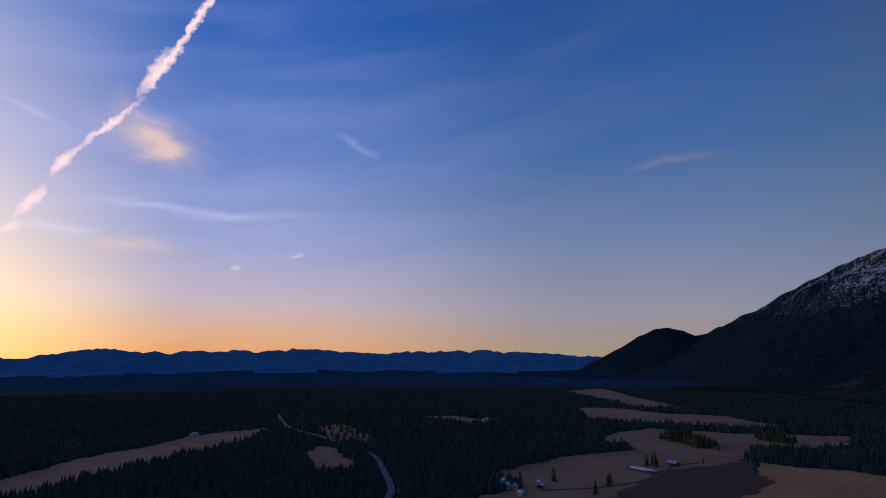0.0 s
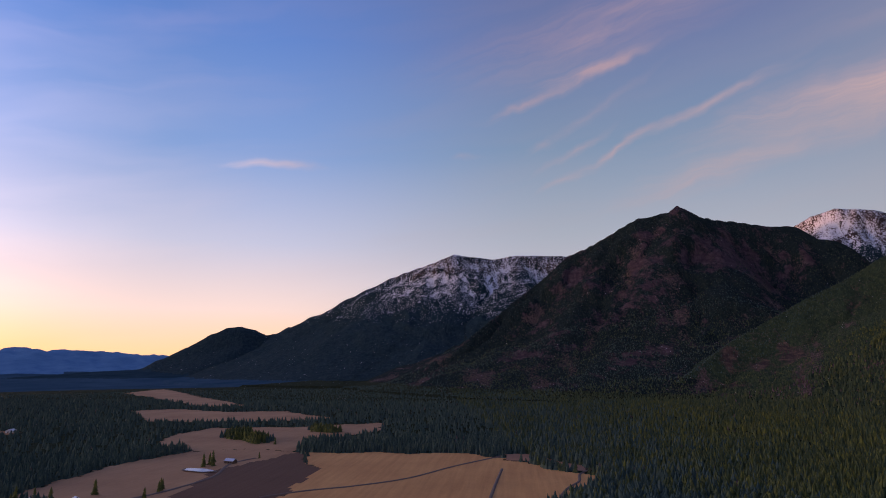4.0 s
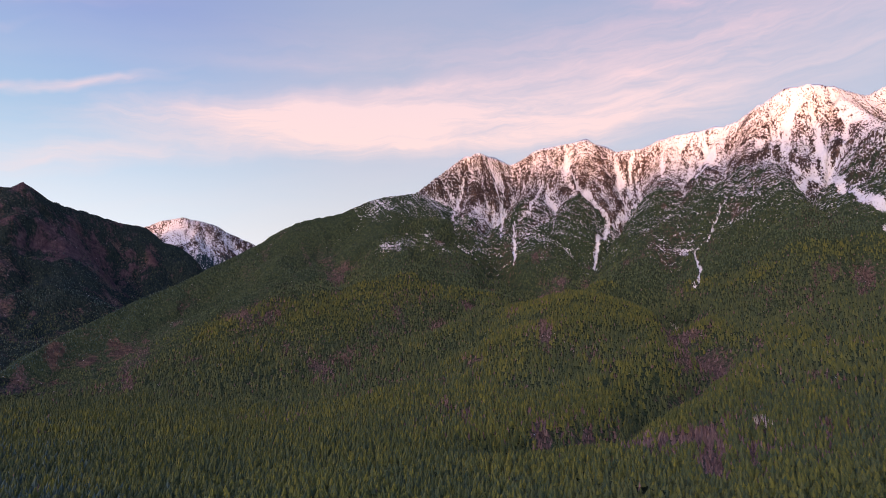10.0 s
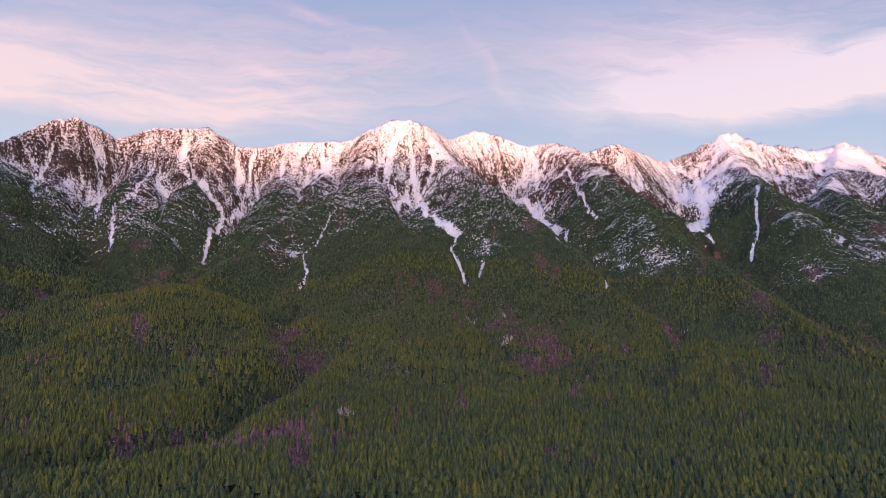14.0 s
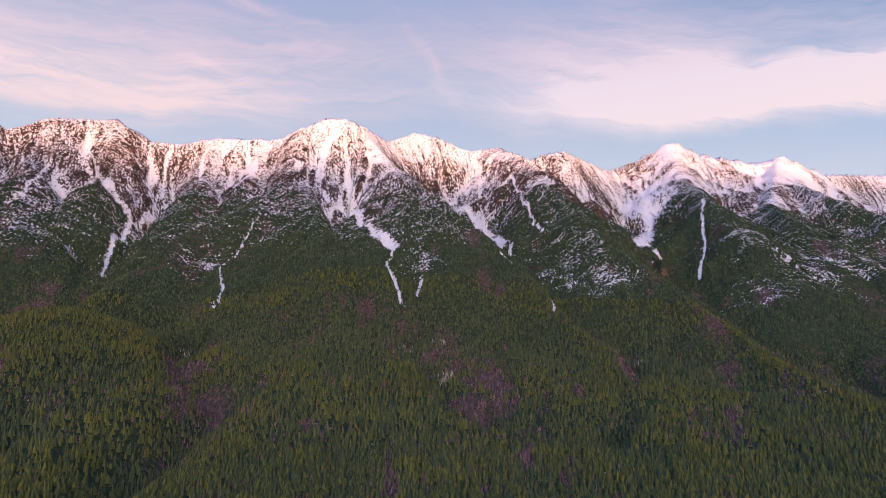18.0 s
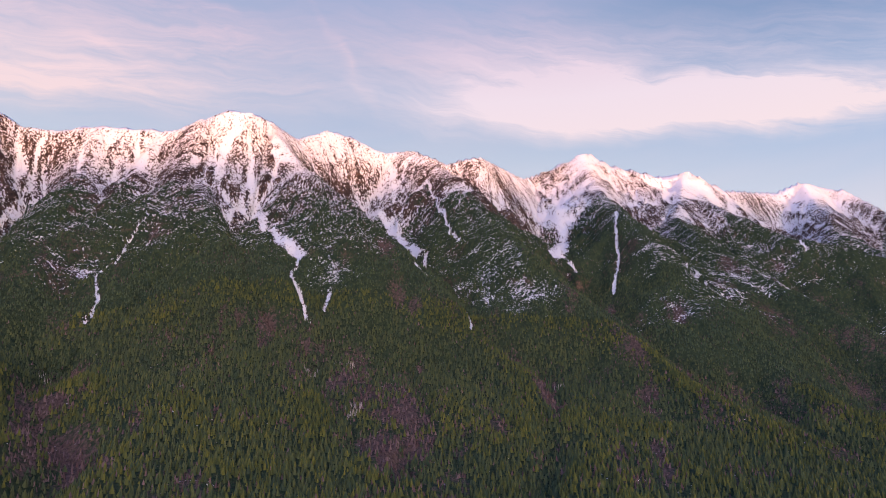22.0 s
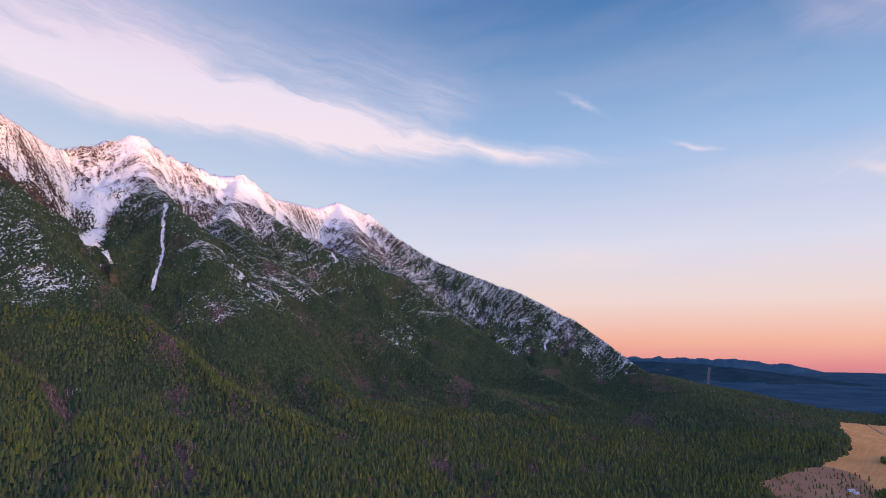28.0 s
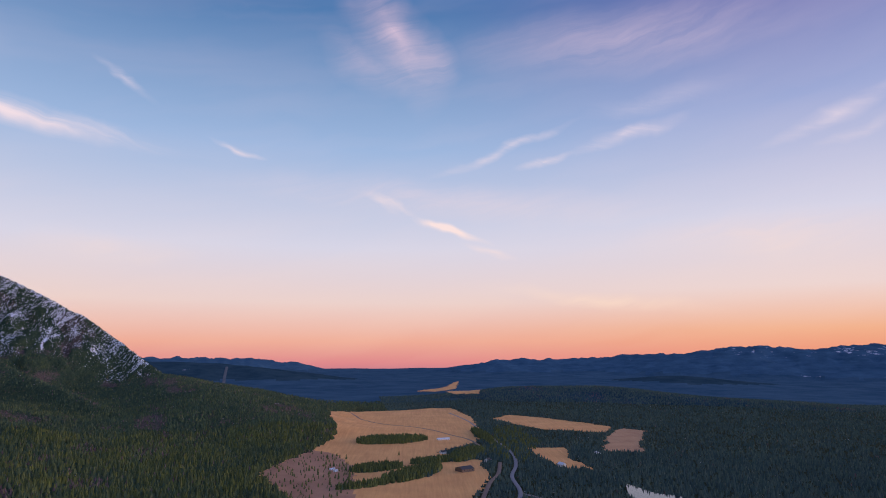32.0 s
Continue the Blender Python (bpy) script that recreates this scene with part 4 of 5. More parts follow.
GRID_C = (0.0, 60.0)


def polar_steps():
    az = [-176.0]
    while az[-1] < 184.0 - 1e-6:
        a = az[-1]
        az.append(a + (0.3 if a < -106 else 0.2 if a < -50 else 0.135 if a < 52 else 0.17 if a < 78 else 0.28 if a < 132 else 1.3))
    az[-1] = 184.0
    r = [1.0]
    while r[-1] < 4850:
        q = r[-1]
        r.append(q * (1.25 if q < 60 else 1.025 if q < 200 else 1.010 if q < 820 else 1.0046 if q < 1420 else 1.007 if q < 1950 else 1.016))
    return np.radians(np.array(az)), np.array(r)


def mesh_object(name, verts, faces, mat, attrs=(), smooth=True):
    """One mesh from arrays of points and of quads or triangles."""
    me = bpy.data.meshes.new(name)
    n, k = len(faces), faces.shape[1]
    me.vertices.add(len(verts))
    me.vertices.foreach_set("co", np.asarray(verts, np.float32).ravel())
    me.loops.add(n * k)
    me.loops.foreach_set("vertex_index", np.asarray(faces, np.int32).ravel())
    me.polygons.add(n)
    me.polygons.foreach_set("loop_start", np.arange(0, n * k, k, dtype=np.int32))
    me.polygons.foreach_set("use_smooth", np.full(n, smooth))
    me.update(calc_edges=True)
    for key, values in dict(attrs).items():
        at = me.attributes.new(key, "FLOAT", "POINT")
        at.data.foreach_set("value", np.asarray(values, np.float32))
    me.materials.append(mat)
    return new(name, me)


AZ, RR = polar_steps()
GX = GRID_C[0] + np.sin(AZ)[:, None] * RR[None, :]
GY = GRID_C[1] + np.cos(AZ)[:, None] * RR[None, :]
GZ, GID, GLINE, FLOW = np.zeros(GX.shape), np.full(GX.shape, -1), np.zeros(GX.shape, int), np.zeros(GX.shape)
RUN, FALL = np.zeros(GX.shape), np.zeros(GX.shape)
for i in range(0, len(AZ), 100):
    k = slice(i, i + 100)
    GZ[k], GID[k], GLINE[k], FLOW[k], RUN[k], FALL[k] = terrain(GX[k], GY[k])


# how high the trees climb on each crest and spur of the main range
TREELINE = np.array([250, 320, 285, 305, 320, 310, 315, 345, 335, 350, 340, 365, 345, 310, 330, 300, 300, 300, 300, 350, 300], float)


def cover(x, y, z, slope, hollow, swell, which, flow, strand, fall):
    """How much snow, bare rock and leafless brush lies at a place."""
    patch = fbm(x / 90, y / 90, 4, 201)
    fine = fbm(x / 24, y / 24, 3, 211)
    line = np.array([200, 900, 270, 320, 225, 900, 900, 42, 900], float)[which]
    depth = np.array([110, 100, 120, 110, 120, 99, 99, 60, 99], float)[which]
    sway = np.array([14, 0, 15, 30, 22, 0, 0, 10, 0], float)[which]
    line = np.where(which == 4, TREELINE[np.clip(strand, 0, len(TREELINE) - 1)] + 40 * patch + 26 * fine, line)
    depth = np.where(which == 4, 85, depth)
    above = (z - line - sway * swell) / depth
    snow = 0.215 + np.clip(above, 0, 1.0) * 0.21 + 0.11 * step(z, 400, 480) + 0.17 * np.clip(hollow, -0.5, 1.4) * step(above, -0.3, 0.3) + 0.09 * patch + 0.04 * fine
    snow = snow + np.where((which == 4) & (z > 380), 0.13 * (1 - step(fall, 6, 30)), 0)
    snow = snow + 0.30 * (flow - 0.25) * step(above, -0.1, 0.4) * np.array([0.5, 0, 0.4, 0.7, 1, 0, 0, 0, 0])[which]
    snow = snow - 0.42 * (1 - step(above, -0.95, -0.05))
    track = gully_depth(x, y)
    snow = snow + spots(x, y, SNOWCAPS)
    snow = np.maximum(snow, 1.35 * track - 0.45 + 0.16 * fine)
    thin = spots(x, y, SNOW_PATCHES)
    snow = np.maximum(snow, np.minimum(thin * (0.8 + 0.6 * fine) - 0.05, 0.34 + 0.12 * fine) - 0.6 * (thin < 0.06))
    # snow-dusted ledges and open rock reach down among the trees on the upper spurs
    dusted = np.array([0.0, 0.3, 0.8, 0.8, 0.9, 0.8, 0.8, 1.0, 1.0, 1.0, 0.6, 0.35, 0.7, 0.9, 1.0, 0, 0, 0, 0, 0.8, 0])[np.clip(strand, 0, 20)] * (which == 4)
    reach = step(above, -1.75, -0.55) * dusted
    snow = np.maximum(snow, np.where(reach > 0.02, 0.02 + 0.27 * reach + 0.16 * patch + 0.10 * fine + 0.04 * hollow, -9))
    rock_line = np.where(which == 4, line - 8, np.array([215, 330, 280, 300, 275, 900, 900, 200, 900], float)[which])
    rocky = np.array([0.5, 0.35, 0.9, 0.3, 1.0, 0, 0, 0, 0], float)[which]
    bare = np.clip((z - rock_line - sway * swell) / 70, 0, 1) * rocky + np.clip(slope - 0.9, 0, 0.6) * rocky * 0.6 + 0.15 * patch * rocky
    bare = bare + np.where(which == 1, 0.14 + 0.26 * patch + 0.3 * fine - 0.15 * hollow, 0)
    bare = np.maximum(bare, spots(x, y, OUTCROPS) * (0.95 + 0.6 * fine + 0.3 * patch))
    bare = np.maximum(bare, 0.8 * track)
    bare = np.maximum(bare, np.where(reach > 0.02, 0.5 * reach + 0.3 * patch + 0.2 * fine - 0.08, 0))
    dry = 0.20 + 0.28 * patch + 0.12 * fine + 0.12 * hollow
    for half, deep, rows in GORGES:
        dry = dry + 0.26 * np.exp(-(line_distance(x, y, rows) / (half * 0.9)) ** 2) * (1 + fine)
    # leafless wood follows the fall line in ragged streaks
    turn = np.degrees(np.arctan2(x, y - 60))
    streak = fbm(turn / 2.6, np.hypot(x, y - 60) / 120, 4, 231, 0.6)
    dry = dry + 0.38 * step(streak, 0.15, 0.6) * step(patch, -0.5, 0.3) * (z < 260)
    dry = np.maximum(dry, 0.2 + spots(x, y, BRUSH, 1.5) * (1.0 + 0.7 * patch + 0.7 * fine + 1.2 * streak))
    dry = np.where(which < 0, 0.05 + 0.2 * patch, np.where(which == 0, 0.1 + 0.1 * patch, dry))
    return snow, bare, dry


def grid_fields():
    """Slope and hollowness over the whole grid."""
    zr = np.gradient(GZ, axis=1) / np.gradient(RR)[None, :]
    za = np.gradient(GZ, axis=0) / (np.gradient(AZ)[:, None] * RR[None, :])
    slope = np.hypot(zr, za)
    blur = GZ.copy()
    for _ in range(6):
        blur[1:-1] = (blur[:-2] + blur[1:-1] * 2 + blur[2:]) / 4
        blur[:, 1:-1] = (blur[:, :-2] + blur[:, 1:-1] * 2 + blur[:, 2:]) / 4
    wide = GZ.copy()
    for size in (12, 12):
        for axis in (0, 1):
            c = np.cumsum(np.concatenate([np.repeat(np.take(wide, [0], axis), size + 1, axis), wide, np.repeat(np.take(wide, [-1], axis), size, axis)], axis), axis)
            n = wide.shape[axis]
            wide = (np.take(c, range(2 * size + 1, 2 * size + 1 + n), axis) - np.take(c, range(0, n), axis)) / (2 * size + 1)
    return slope, np.clip((blur - GZ) / 2.5, -1.5, 1.5), np.clip((GZ - wide) / 11.0, -1, 1)


SLOPE, HOLLOW, SWELL = grid_fields()
SNOW, BARE, DRY = cover(GX, GY, GZ, SLOPE, HOLLOW, SWELL, GID, FLOW, GLINE, FALL)


def islands(key):
    """Connected patches of equal value over the grid, by spreading the smallest index."""
    lab = np.arange(key.size).reshape(key.shape)
    same_a, same_r = key[1:] == key[:-1], key[:, 1:] == key[:, :-1]
    while True:
        old = lab
        lab = lab.copy()
        m = np.minimum(lab[1:], lab[:-1])
        lab[1:] = np.where(same_a, np.minimum(lab[1:], m), lab[1:])
        lab[:-1] = np.where(same_a, np.minimum(lab[:-1], m), lab[:-1])
        m = np.minimum(lab[:, 1:], lab[:, :-1])
        lab[:, 1:] = np.where(same_r, np.minimum(lab[:, 1:], m), lab[:, 1:])
        lab[:, :-1] = np.where(same_r, np.minimum(lab[:, :-1], m), lab[:, :-1])
        flat = lab.ravel()
        for _ in range(3):
            flat = np.minimum(flat, flat[flat])
        np.minimum.at(flat, old.ravel(), flat)
        lab = flat[flat].reshape(key.shape)
        if (lab == old).all():
            return lab


def joined(owner, strand):
    """Give stray scraps of a slope to the slope around them."""
    key = np.where((owner >= 0) & (owner <= 4), owner * 100 + strand, owner * 100)
    for _ in range(4):
        lab = islands(key)
        ids, inv, count = np.unique(lab, return_inverse=True, return_counts=True)
        inv = inv.reshape(key.shape)
        value = key.ravel()[ids]
        best = {}
        for i in range(len(ids)):
            if value[i] not in best or count[i] > count[best[value[i]]]:
                best[value[i]] = i
        stray = np.array([count[i] < (300 if value[i] >= 500 or value[i] < 0 else 1e9) and best[value[i]] != i for i in range(len(ids))])
        if not stray.any():
            break
        around = np.full(len(ids), -99999)
        for ax in (0, 1):
            u, v = (inv[1:], inv[:-1]) if ax == 0 else (inv[:, 1:], inv[:, :-1])
            cut = u != v
            u, v = u[cut], v[cut]
            for p, q in ((u, v), (v, u)):
                ok = stray[p] & ~stray[q]
                around[p[ok]] = value[q[ok]]
        change = stray & (around > -99999)
        key = np.where(change[inv], around[inv], key)
    lab = islands(key)
    home = np.floor_divide(key, 100)
    return home.ravel(), np.where((home >= 0) & (home <= 4), key - home * 100, 0).ravel(), lab.ravel()


def terrain_objects():
    na, nr = GX.shape
    idx = np.arange(na * nr).reshape(na, nr)
    quads = np.stack([idx[:-1, :-1], idx[:-1, 1:], idx[1:, 1:], idx[1:, :-1]], -1).reshape(-1, 4)[:, ::-1]
    owner = GID[:-1, :-1].copy()
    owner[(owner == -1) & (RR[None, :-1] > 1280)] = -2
    owner = owner.ravel()
    co = np.stack([GX, GY, GZ], -1).reshape(-1, 3)
    labels = {
        -1: ("ground", "dry grass and dark forest floor of the valley", "ground", "structure"),
        -2: ("far_valley", "distant wooded valley floor, blue evening haze put into its colour", "valley", "structure"),
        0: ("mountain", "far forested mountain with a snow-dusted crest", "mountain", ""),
        1: ("mountain", "dark rocky mountain with reddish cliffs above forest", "mountain", ""),
        2: ("mountain", "rounded snow-covered mountain dome behind a notch", "mountain", ""),
        3: ("mountain", "forested mountain shoulder with scattered rock and snow patches", "mountain", ""),
        4: ("mountain_range", "jagged snowy rock range with forested spurs below", "mountain range", ""),
        5: ("hill", "low dark forested hill in the valley", "hill", ""),
        6: ("foothills", "low wooded hills, blue evening haze put into their colour", "hills", "structure"),
        7: ("backdrop", "far mountain range along the horizon, coloured blue for haze", "mountain range", "structure"),
    }
    owner, strand, island = joined(owner.reshape(na - 1, nr - 1), GLINE[:-1, :-1])

    def piece(name, mask, mat):
        q = quads[mask]
        used, inv = np.unique(q, return_inverse=True)
        return mesh_object(name, co[used], inv.reshape(-1, 4), mat, {"snow": SNOW.ravel()[used], "bare": BARE.ravel()[used], "dry": DRY.ravel()[used], "run": RUN.ravel()[used], "fall": FALL.ravel()[used]})

    for key, (name, label, category, kind) in labels.items():
        if 0 <= key <= 4:
            thing = new(name)
            tagged(thing, label, category)
            for line, row in enumerate(MOUNTAINS[key][1]):
                mask = (owner == key) & (strand == line)
                if mask.sum() > 20:
                    ob = piece("crest" if row[0] == PEAK else "spur", mask, {0: HAZED_DISTANT, 1: HAZED_RED_ROCK, 2: HAZED_DISTANT}.get(key, MOUNTAIN))
                    ob.parent = thing
        else:
            for part_id in np.unique(island[owner == key]):
                ob = piece(name, island == part_id, {7: HAZED_FAR, -1: GROUND, -2: HAZED_VALLEY, 6: HAZED_HILLS, 5: HAZED_HILLS}.get(key, MOUNTAIN))
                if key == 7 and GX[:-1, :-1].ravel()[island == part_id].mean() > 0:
                    ob.data.materials[0] = HAZED_SOUTH
                tagged(ob, label, category, kind=kind)


terrain_objects()

# ---- open land: fields, meadows and clearings ----
def ground_z(x, y):
    return terrain(np.atleast_1d(np.asarray(x, float)), np.atleast_1d(np.asarray(y, float)))[0]


def inside(x, y, poly):
    """Whether places lie inside a polygon."""
    x, y = np.asarray(x, float), np.asarray(y, float)
    out = np.zeros(x.shape, bool)
    for (x0, y0), (x1, y1) in zip(poly, poly[1:] + poly[:1]):
        if y0 == y1:
            continue
        cross = ((y0 > y) != (y1 > y)) & (x < (x1 - x0) * (y - y0) / (y1 - y0) + x0)
        out ^= cross
    return out


def ragged(x, y, amount=4.0):
    return x + amount * fbm(x / 22, y / 22, 3, 501), y + amount * fbm(x / 22, y / 22, 3, 511)


# name, material, label, cell size, lift, corners
FIELDS = [
    ("field", GOLD, "golden stubble field with tractor rows beside forest", 2.0, 0.30, [(-227, 12), (-258, 27), (-272, 31), (-283, 31), (-292, 19), (-306, 5), (-326, -9), (-335, -24), (-334, -59), (-331, -116), (-286, -91), (-205, -86), (-150, -60), (-150, -20), (-190, -4)]),
    ("scrub_strip", BRUSHLAND, "pale reddish scrub strip between stubble and forest", 1.5, 0.42, [(-337, -9), (-336, 4), (-323, 17), (-302, 31), (-291, 31), (-304, 16), (-315, 1), (-323, -7)]),
    ("ploughed_field", PLOUGH, "dark brown ploughed field between stubble and meadow", 2.0, 0.34, [(-277, -136), (-331, -118), (-286, -91), (-205, -86), (-150, -70), (-140, -110), (-201, -122)]),
    ("meadow", MEADOW, "dry brown meadow round a farm pond", 2.0, 0.30, [(-218, -185), (-250, -190), (-292, -186), (-326, -175), (-341, -150), (-331, -118), (-277, -136), (-201, -122), (-140, -112), (-130, -140), (-180, -160), (-205, -158)]),
    ("meadow", MEADOW, "pale brown meadow with tree islands", 2.5, 0.30, [(-393, -223), (-431, -217), (-449, -161), (-481, -107), (-436, -94), (-400, -112), (-379, -130), (-345, -122), (-331, -118), (-341, -150), (-326, -175), (-349, -190), (-340, -205)]),
    ("meadow", MEADOW, "narrow pale meadow strip below dark forest", 3.0, 0.35, [(-568, -369), (-594, -339), (-562, -271), (-577, -218), (-512, -153), (-488, -185), (-470, -247), (-474, -292)]),
    ("meadow", MEADOW, "distant pale meadow along the valley floor", 4.0, 0.5, [(-856, -568), (-1007, -599), (-787, -415), (-645, -284), (-624, -328), (-767, -473)]),
    ("clearing", MEADOW, "grey brown clearing among dark trees", 3.0, 0.35, [(-376, -398), (-402, -387), (-396, -336), (-372, -333)]),
    ("river_flat", MEADOW, "pale dry river flat winding through forest", 3.0, 0.3, [(-40, -330), (-61, -321), (-95, -355), (-138, -379), (-182, -410), (-238, -418), (-200, -371), (-149, -336), (-101, -310), (-64, -279), (-40, -270)]),
    ("clearing", MEADOW, "round brown clearing beside the valley road", 2.5, 0.3, [(-190, -294), (-213, -309), (-206, -278), (-178, -234), (-166, -245)]),
    ("clearing", MEADOW, "thinly wooded pale clearing in dark forest", 2.5, 0.3, [(-270, -397), (-293, -404), (-263, -328), (-243, -306), (-234, -328)]),
    ("field", GOLD, "broad golden hay field across the valley floor", 3.0, 0.35, [(980, 260), (1071, 207), (1147, 100), (1140, 60), (983, 38), (766, 42), (700, 70), (653, 100), (610, 62), (545, 60), (470, 78), (430, 90), (400, 130), (420, 190), (500, 230), (523, 245), (558, 255), (659, 228), (740, 215), (783, 222)]),
    ("meadow", BRUSHLAND, "reddish brushy meadow at the forest edge", 3.0, 0.5, [(523, 245), (558, 255), (659, 228), (640, 200), (590, 180), (520, 172), (470, 165), (420, 190), (500, 230)]),
    ("field", GOLD, "golden field under a low wooded hill", 3.0, 0.35, [(966, 9), (1026, -25), (982, -71), (873, -148), (813, -122), (839, -43)]),
    ("field", GOLD, "small golden field beside the road", 3.0, 0.35, [(685, 5), (683, -37), (615, -26), (566, -35), (573, -6)]),
    ("field", MEADOW, "reddish brown field at the forest edge", 3.0, 0.35, [(770, -109), (853, -154), (821, -177), (722, -131), (654, -113), (663, -74)]),
    ("river_flat", GOLD, "far pale river flat in the blue valley", 6.0, 0.8, [(1722, 131), (2021, 33), (2450, -35), (1855, 15), (1635, 79)]),
    ("river_flat", GOLD, "far sand bars beside the river", 6.0, 0.8, [(1654, 49), (1701, -59), (1319, -7), (1362, 49)]),
    ("clearing", MEADOW, "small pale clearing beyond the fields", 4.0, 0.5, [(1130, 391), (1190, 380), (1163, 350), (1107, 357)]),
]
# groves that stand inside open land: x, y, half length, half width, turn in degrees
GROVES = [(-425, -132, 14, 7, 60), (-392, -178, 20, 8, 20), (-372, -158, 15, 7, 30), (728, 150, 44, 20, -60), (573, 158, 26, 13, -60), (548, 125, 40, 15, -35), (605, 106, 24, 9, -60), (504, 164, 22, 6, -60), (640, 72, 40, 14, -20), (775, 44, 60, 8, 5)]
ROADS = [
    ("road", ASPHALT, "pale grey two-lane road through dark forest", 1.5, [(-120, -130), (-147, -173), (-165, -192), (-188, -224), (-216, -269), (-236, -340), (-254, -413), (-300, -505)]),
    ("farm_track", TRACK, "pale gravel farm track beside a pond", 0.9, [(-205, -150), (-222, -138), (-238, -133), (-262, -130), (-292, -137), (-310, -132)]),
    ("farm_track", TRACK, "dark ditch line across golden stubble", 0.8, [(-226, -94), (-239, -81), (-252, -62), (-269, -46), (-299, -30), (-330, -9)]),
    ("farm_track", TRACK, "dark ditch line between stubble fields", 0.7, [(-227, -11), (-254, -10), (-294, -8)]),
    ("farm_track", TRACK, "winding dark ditch at the forest edge", 0.7, [(-232, 13), (-254, 18), (-269, 24), (-285, 26), (-297, 32)]),
    ("road", ASPHALT, "pale grey valley road between fields and trees", 1.7, [(430, 58), (480, 44), (537, 42), (587, 31), (649, 25), (728, 30), (800, 40), (929, 47), (1060, 70)]),
    ("railway", TRACK, "dark straight railway bed beside the hay field", 1.8, [(400, 92), (456, 76), (515, 63), (549, 52), (600, 44)]),
    ("farm_track", TRACK, "dark creek line crossing the hay field", 1.8, [(1010, 230), (905, 190), (850, 120), (780, 80), (745, 62), (690, 52)]),
    ("cleared_strip", STRIP, "pale power line clearing running up a dark wooded hill", 5.1, [(1290, 506), (1600, 605), (2000, 733), (2300, 826), (2600, 910)]),
    ("road", ASPHALT, "short pale road in the wooded village", 1.4, [(440, 20), (461, 29), (480, 44)]),
]


def grove_shape(x, y, g, grow=0.0):
    cx, cy, a, b, turn = g
    t = radians(turn)
    u, v = (x - cx) * math.cos(t) + (y - cy) * math.sin(t), -(x - cx) * math.sin(t) + (y - cy) * math.cos(t)
    return (u / (a + grow)) ** 2 + (v / (b + grow)) ** 2 < 1


POND, LAKE = (-274, -143, 7.0, 3.6), [(505, -40), (478, -51), (450, -80), (400, -80), (400, -45), (445, -38), (470, -34)]


def open_land(x, y, grow=0.0):
    rx, ry = ragged(x, y)
    out = np.zeros(x.shape, bool)
    for _, _, _, _, _, poly in FIELDS:
        out |= inside(rx, ry, poly)
    for g in GROVES:
        out &= ~grove_shape(rx, ry, g)
    for _, _, _, half, rows in ROADS:
        out |= line_distance(x, y, rows) < half + 1.6
    out |= np.hypot(x - POND[0], y - POND[1]) < 11
    out |= inside(rx, ry, LAKE)
    return out


def sheet(name, poly, mat, label, cell, lift, category, noisy=4.0):
    """A thin draped sheet over the ground inside a polygon."""
    xs, ys = [p[0] for p in poly], [p[1] for p in poly]
    gx = np.arange(min(xs) - 8, max(xs) + 8, cell)
    gy = np.arange(min(ys) - 8, max(ys) + 8, cell)
    mx, my = np.meshgrid(gx, gy, indexing="ij")
    cx, cy = mx[:-1, :-1] + cell / 2, my[:-1, :-1] + cell / 2
    rx, ry = ragged(cx, cy, noisy)
    keep = inside(rx, ry, poly).ravel()
    mz = grid_sample(mx.ravel(), my.ravel(), GZ)[0].reshape(mx.shape) + lift
    idx = np.arange(mx.size).reshape(mx.shape)
    q = np.stack([idx[:-1, :-1], idx[1:, :-1], idx[1:, 1:], idx[:-1, 1:]], -1).reshape(-1, 4)[keep]
    used, inv = np.unique(q, return_inverse=True)
    co = np.stack([mx, my, mz], -1).reshape(-1, 3)[used]
    return tagged(mesh_object(name, co, inv.reshape(-1, 4), mat), label, category, kind="structure")


def grid_sample(x, y, *fields):
    """Values of polar grid fields at places, by interpolation."""
    dx, dy = x - GRID_C[0], y - GRID_C[1]
    a = np.degrees(np.arctan2(dx, dy))
    a = np.where(a < -176, a + 360, a)
    fa = np.interp(np.radians(a), AZ, np.arange(len(AZ)))
    fr = np.interp(np.hypot(dx, dy), RR, np.arange(len(RR)))
    i, j = np.clip(fa.astype(int), 0, len(AZ) - 2), np.clip(fr.astype(int), 0, len(RR) - 2)
    u, v = fa - i, fr - j
    return [f[i, j] * (1 - u) * (1 - v) + f[i + 1, j] * u * (1 - v) + f[i, j + 1] * (1 - u) * v + f[i + 1, j + 1] * u * v for f in fields]


for name, mat, label, cell, lift, poly in FIELDS:
    sheet(name, poly, mat, label, cell, lift, "field")


